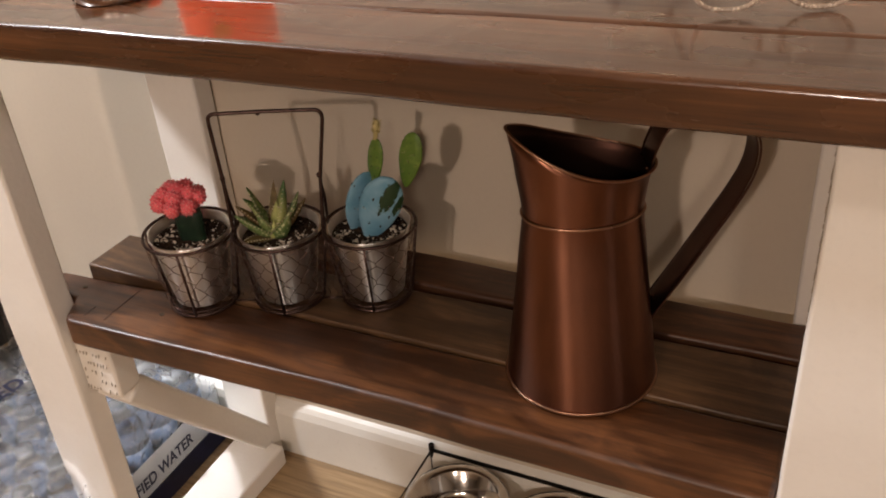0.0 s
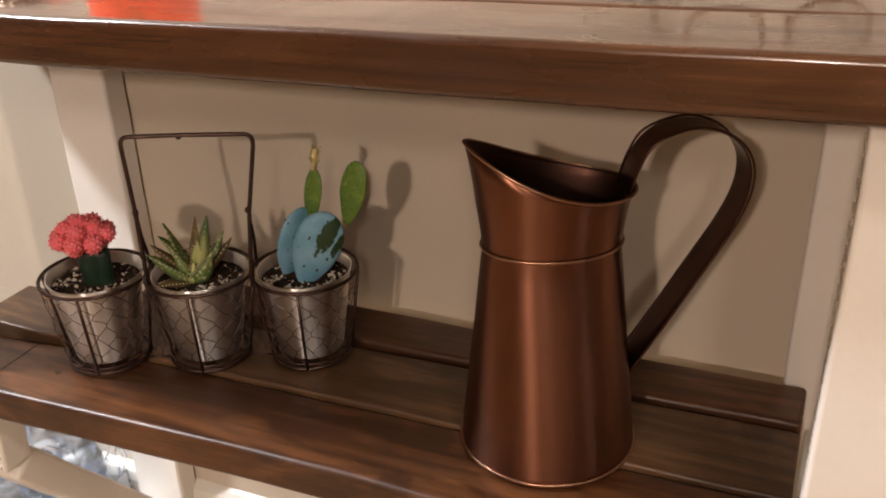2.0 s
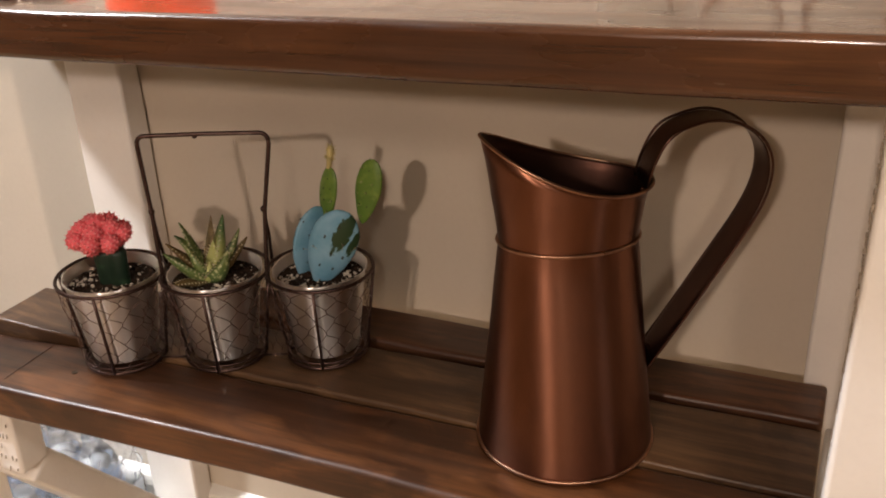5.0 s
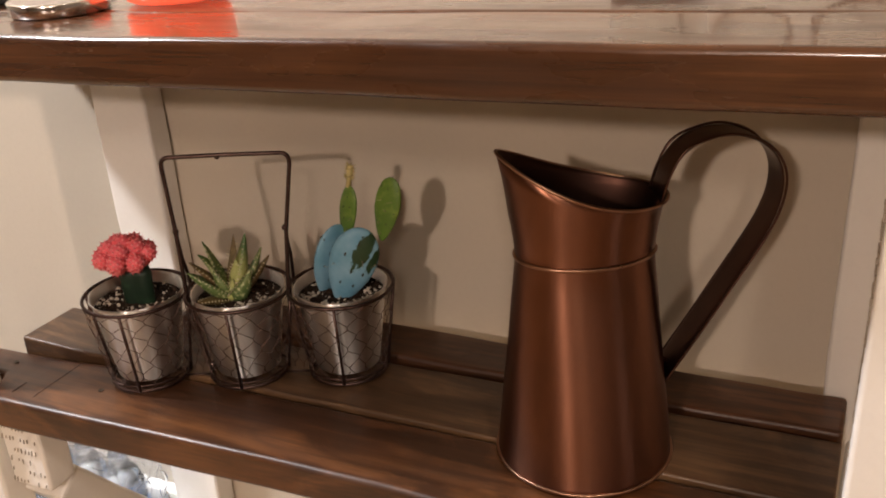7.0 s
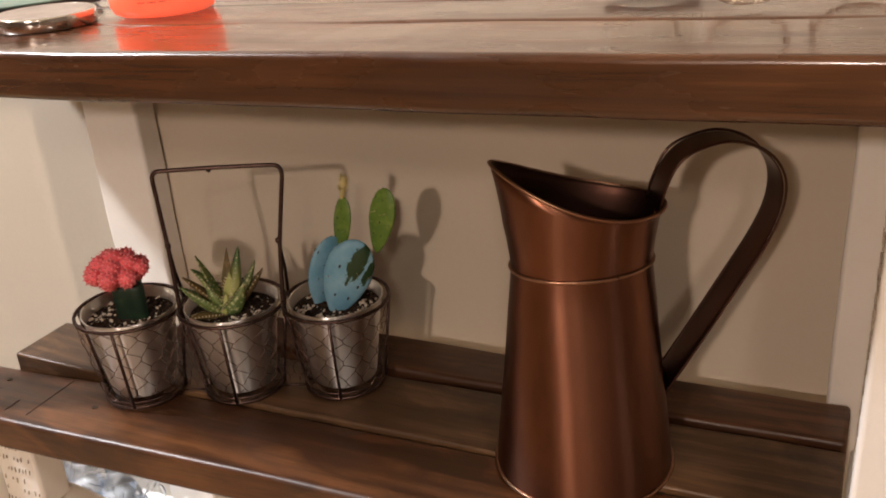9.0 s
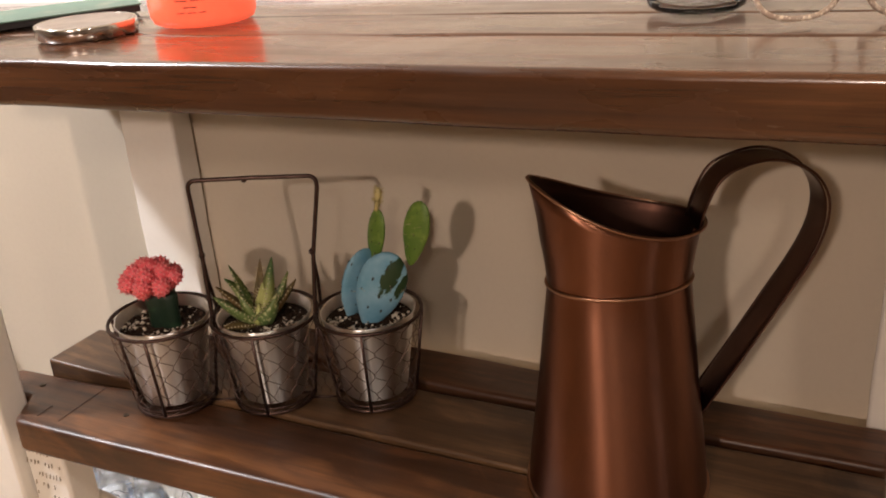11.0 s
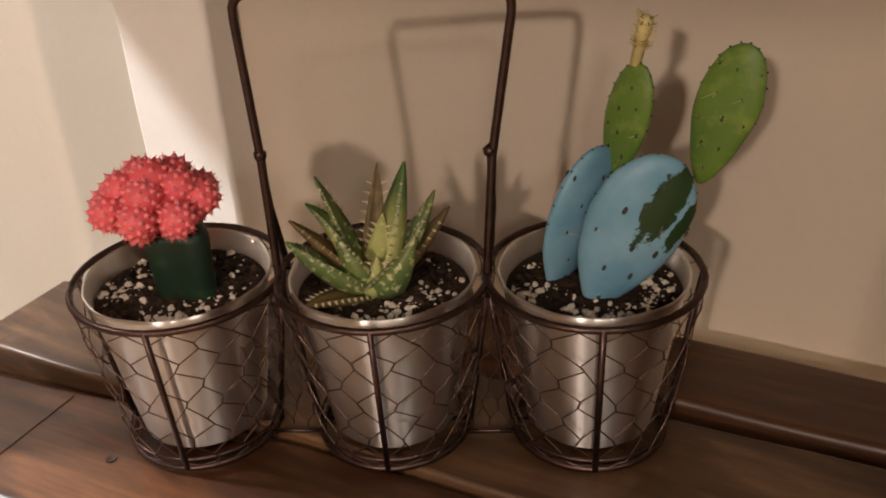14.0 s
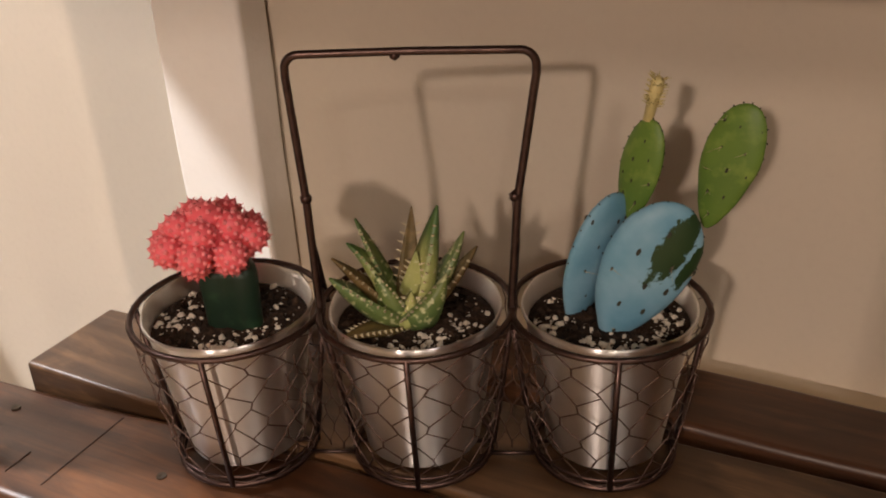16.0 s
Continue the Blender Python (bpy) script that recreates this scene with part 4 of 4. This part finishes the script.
def candle(x, y):
    t = tagged(empty("candle_jar", (x, y, top_z(x) + 0.001), 0), "coral-orange candle jar with small printing, on the table top", "candle")
    t.scale = (0.89, 0.89, 0.89)
    prof = [(0.0, 0.0), (0.044, 0.0), (0.0485, 0.002), (0.0515, 0.008), (0.0525, 0.02), (0.0525, 0.082), (0.0515, 0.086), (0.0500, 0.086), (0.0495, 0.07), (0.0, 0.068)]
    part("jar", lathe(prof, 64), CORAL, t, "glossy coral-orange jar with added surface glow", True)
    face = math.atan2(0.098 - y, 0.02 - x) - 0.22

    def bar(a, z, w, h, mat, label, round_bar=False):
        bm = bmesh.new()
        cols = 8
        lo, hi = [], []
        for i in range(cols + 1):
            q = a + (i / cols - 0.5) * w / 0.0527
            lo.append(bm.verts.new((0.0527 * math.cos(q), 0.0527 * math.sin(q), z - h / 2)))
            hi.append(bm.verts.new((0.0527 * math.cos(q), 0.0527 * math.sin(q), z + h / 2)))
        for i in range(cols):
            bm.faces.new((lo[i], lo[i + 1], hi[i + 1], hi[i]))
        ob = part("print", bm, mat, t, label)
        ob.modifiers.new("ink", "SOLIDIFY").thickness = 0.0002
        return ob

    for a, z, w, h in ((-0.17, 0.0265, 0.012, 0.0011), (0.13, 0.0268, 0.014, 0.0010), (-0.02, 0.0205, 0.013, 0.0010), (-0.20, 0.0155, 0.007, 0.0008), (0.0, 0.0155, 0.008, 0.0008), (0.19, 0.0156, 0.007, 0.0008)):
        bar(face + a, z, w, h, DARK_INK, "line of small dark printing")
    ob = part("print", lathe([(0.0, 0.0006), (0.010, 0.0004), (0.0105, 0.0)], 24), YELLOW, t, "round orange-yellow printed spot", True)
    ob.matrix_local = Matrix.Translation((0.0523 * math.cos(face), 0.0523 * math.sin(face), 0.041)) @ Euler((0, radians(90), face)).to_matrix().to_4x4()


candle(-0.558, 0.774)


def lid(x, y):
    t = tagged(empty("round_tin", (x, y, top_z(x) + 0.001)), "round flat polished silver tin lid beside the candle jar", "tin lid")
    part("rim", lathe([(0.0415, 0.0), (0.043, 0.0008), (0.043, 0.0105), (0.0424, 0.0115), (0.0405, 0.0116), (0.0405, 0.001)], 64, True), CHROME, t, "polished silver rim", True)
    part("disc", lathe([(0.0, 0.0109), (0.034, 0.0109), (0.036, 0.0113), (0.041, 0.0113), (0.041, 0.004), (0.0, 0.004)], 48), TIN_TOP, t, "dull silver top", True)


lid(-0.637, 0.712)


def booklet(x, y):
    t = tagged(empty("booklet", (x, y, top_z(x))), "thin teal-covered booklet, page edges blackened as shade, lying on the table top", "booklet")
    t.matrix_world = Matrix.Translation((x, y, top_z(x) + 0.0012)) @ Matrix.Rotation(radians(-1.4), 4, "Y") @ Matrix.Rotation(radians(49.5), 4, "Z")
    # Black colour of the page block stands in for the shade below the cover.
    part("page_block", box_bm((0.172, 0.090, 0.0060), 0.0006), BLACK, t, "page edges coloured black as shade under the cover").location = (0, 0, 0.0030)
    part("cover", box_bm((0.176, 0.094, 0.0016), 0.0006), TEAL, t, "worn teal cover").location = (0, 0, 0.0070)


booklet(-0.768, 0.787)


def glass_jar(x, y):
    t = tagged(empty("glass_jar", (x, y, top_z(x) + 0.001)), "empty clear glass jar standing on the table top", "jar")
    prof = [(0.0, 0.0), (0.030, 0.0), (0.0345, 0.003), (0.036, 0.009), (0.036, 0.085), (0.032, 0.095), (0.032, 0.11), (0.0303, 0.11), (0.0303, 0.095), (0.0343, 0.085), (0.0343, 0.010), (0.031, 0.005), (0.0, 0.004)]
    part("glass", lathe(prof, 48), GLASS, t, "clear glass body", True)


glass_jar(-0.135, 0.808)


def spectacles(x, y, turn):
    t = tagged(empty("spectacles", (x, y, top_z(x) + 0.0015), turn), "reading spectacles with sparkly beige rims, standing on the table top", "spectacles")
    for side in (-1, 1):
        ring = []
        for k in range(40):
            a = 2 * math.pi * k / 40
            c, s = math.cos(a), math.sin(a)
            ring.append((side * 0.034 + 0.026 * math.copysign(abs(c) ** 0.8, c), 0.0, 0.0225 + 0.021 * math.copysign(abs(s) ** 0.85, s)))
        rim = part("rim", tube(ring, 0.0019, 8, True), RIM_PLASTIC, t, "sparkly beige rim", True)
        lens = bmesh.new()
        lens.faces.new([lens.verts.new((p[0], -0.0002, p[2])) for p in ring])
        ob = part("lens", lens, GLASS, rim, "clear lens")
        ob.modifiers.new("glass", "SOLIDIFY").thickness = 0.0015
        part("temple", tube([(side * 0.061, 0.0, 0.034), (side * 0.064, 0.006, 0.034), (side * 0.064, 0.09, 0.030), (side * 0.063, 0.125, 0.012)], 0.0018, 6), RIM_PLASTIC, t, smooth=True)
        part("nose_pad", tube([(side * 0.010, 0.002, 0.022), (side * 0.007, 0.006, 0.018), (side * 0.009, 0.007, 0.011)], 0.0015, 6), RIM_PLASTIC, t, smooth=True)
    part("bridge", tube([(-0.009, 0, 0.030), (-0.004, 0, 0.034), (0.004, 0, 0.034), (0.009, 0, 0.030)], 0.0018, 8), RIM_PLASTIC, t, smooth=True)


spectacles(-0.028, 0.758, 20)


# ---- on the floor ----
def bowl_stand():
    cx, cy, h = -0.318, 0.868, 0.098
    t = tagged(empty("pet_bowl_stand", (cx, cy, FZ)), "black wire stand for two pet bowls, by the wall", "bowl stand")
    w, d = 0.158, 0.088
    for z, r in ((h, 0.0035), (0.012, 0.003)):
        part("frame", tube([(-w, -d, z), (w, -d, z), (w, d, z), (-w, d, z)], r, 6, True), BLACK_WIRE, t)
    for sx in (-1, 1):
        for sy in (-1, 1):
            part("post", tube([(sx * w, sy * d, 0.0), (sx * w, sy * d, h + 0.012)], 0.0045, 8), BLACK_WIRE, t)
        part("holder_ring", tube(circle((sx * 0.076, 0), 0.070, h, 40), 0.003, 6, True), BLACK_WIRE, t)
        b = tagged(empty("pet_bowl", (cx + sx * 0.076, cy, FZ + h - 0.040)), "shiny steel pet bowl with a little dry food, in the stand", "bowl", "bowls in the stand")
        part("bowl", lathe([(0.0, 0.0), (0.045, 0.0), (0.055, 0.010), (0.064, 0.040), (0.074, 0.044), (0.077, 0.0435), (0.077, 0.046), (0.070, 0.0475), (0.062, 0.043), (0.053, 0.012), (0.044, 0.003), (0.0, 0.003)], 56), CHROME, b, smooth=True)
        bits("dry_food", 90, KIBBLE, b, 0.003, 0.006, 0.0, 0.042, 0.005, "scattered dry pet food", 70 + sx)


bowl_stand()


def bottle_mesh():
    prof = [(0.0, 0.004), (0.022, 0.0), (0.029, 0.004)]
    for i in range(5):
        prof += [(0.031, 0.012 + i * 0.012), (0.029, 0.018 + i * 0.012)]
    prof += [(0.031, 0.074), (0.0305, 0.078), (0.0305, 0.115), (0.031, 0.120), (0.029, 0.126), (0.031, 0.132), (0.0295, 0.142), (0.024, 0.160), (0.015, 0.176), (0.0125, 0.182), (0.0125, 0.19), (0.0, 0.19)]
    return lathe(prof, 20)


def water_case():
    x0, y0 = -1.212, 0.555
    t = tagged(empty("water_case", (x0, y0, FZ)), "shrink-wrapped case of clear bottled water on the floor", "water case")
    first = part("bottle", bottle_mesh(), PLASTIC, t, "clear ribbed plastic water bottle", True)
    cap = part("cap", lathe([(0.0, 0.197), (0.013, 0.197), (0.014, 0.195), (0.014, 0.183), (0.0, 0.183)], 20), PLASTIC, first, "clear screw cap", True)
    label = part("label", lathe([(0.0309, 0.079), (0.0309, 0.114), (0.0311, 0.114), (0.0311, 0.079)], 20, True), WATER_BLUE, first, "pale blue bottle label", True)
    for i in range(5):
        for j in range(6):
            if i == 0 and j == 0:
                first.location = (0.034, 0.034, 0.002)
                continue
            b = new("bottle", first.data)
            b.parent, b.location, b["label"] = t, (0.034 + i * 0.064, 0.034 + j * 0.064, 0.002), "clear ribbed plastic water bottle"
            for o in (cap, label):
                c = new(o.name.split(".")[0], o.data)
                c.parent, c["label"] = b, o["label"]
    # film stretched over the case, open on two sides
    bm = bmesh.new()
    W, D, H = 0.329, 0.394, 0.19
    n = 84
    grid = []
    for i in range(n + 1):
        row = []
        for j in range(n + 1):
            s, v = i / n, j / n
            if s < 0.4:
                p = Vector((W + 0.003, D * v, H * s / 0.4))
            else:
                p = Vector((W - (W + 0.003) * (s - 0.4) / 0.6, D * v, H + 0.008))
            p += 0.005 * Vector(noise.noise_vector(p * 40)) + 0.005 * Vector(noise.noise_vector(p * 95)) + 0.003 * Vector(noise.noise_vector(p * 210))
            row.append(bm.verts.new(p))
        grid.append(row)
    for i in range(n):
        for j in range(n):
            bm.faces.new((grid[i][j], grid[i + 1][j], grid[i + 1][j + 1], grid[i][j + 1]))
    film = part("shrink_film", bm, FILM, t, "crinkled clear shrink film", True)
    film.modifiers.new("sheet", "SOLIDIFY").thickness = 0.0006
    film.visible_shadow = False
    bm = box_bm((0.0008, D * 0.96, 0.042), 0.0)
    band = part("print_band", bm, INK, film, "dark navy printed band")
    band.location = (W + 0.0095, D / 2, 0.026)
    panel = part("print_panel", box_bm((0.0006, D * 0.96, 0.062), 0.0), PANEL, film, "pale printed film panel")
    panel.location = (W + 0.0088, D / 2, 0.079)
    for z, y, size in ((0.062, 0.215, 0.031),):
        ob = words("PURIFIED WATER", size, INK, film, "navy printed lettering")
        ob.matrix_local = Matrix.Translation((W + 0.0095, y, z)) @ Euler((radians(90), 0, radians(90))).to_matrix().to_4x4() @ Matrix.Diagonal((0.78, 1, 1, 1))
    ob = words("PURIFIED WATER", 0.040, INK, film, "navy printed lettering")
    ob.matrix_local = Matrix.Translation((0.125, 0.20, H + 0.0155)) @ Euler((0, 0, radians(78))).to_matrix().to_4x4()
    return t


water_case()


def bin_():
    t = tagged(empty("waste_bin", (-1.46, 0.80, FZ)), "plain black plastic waste bin standing on the floor", "bin")
    bm = box_bm((0.30, 0.27, 0.50), 0.02, 3)
    for v in bm.verts:
        k = 0.88 + 0.12 * (v.co.z + 0.25) / 0.5
        v.co.x, v.co.y = v.co.x * k, v.co.y * k
    part("body", bm, BLACK, t).location = (0, 0, 0.25)
    part("lid", box_bm((0.31, 0.28, 0.03), 0.01, 2), BLACK, t).location = (0, 0, 0.515)


bin_()
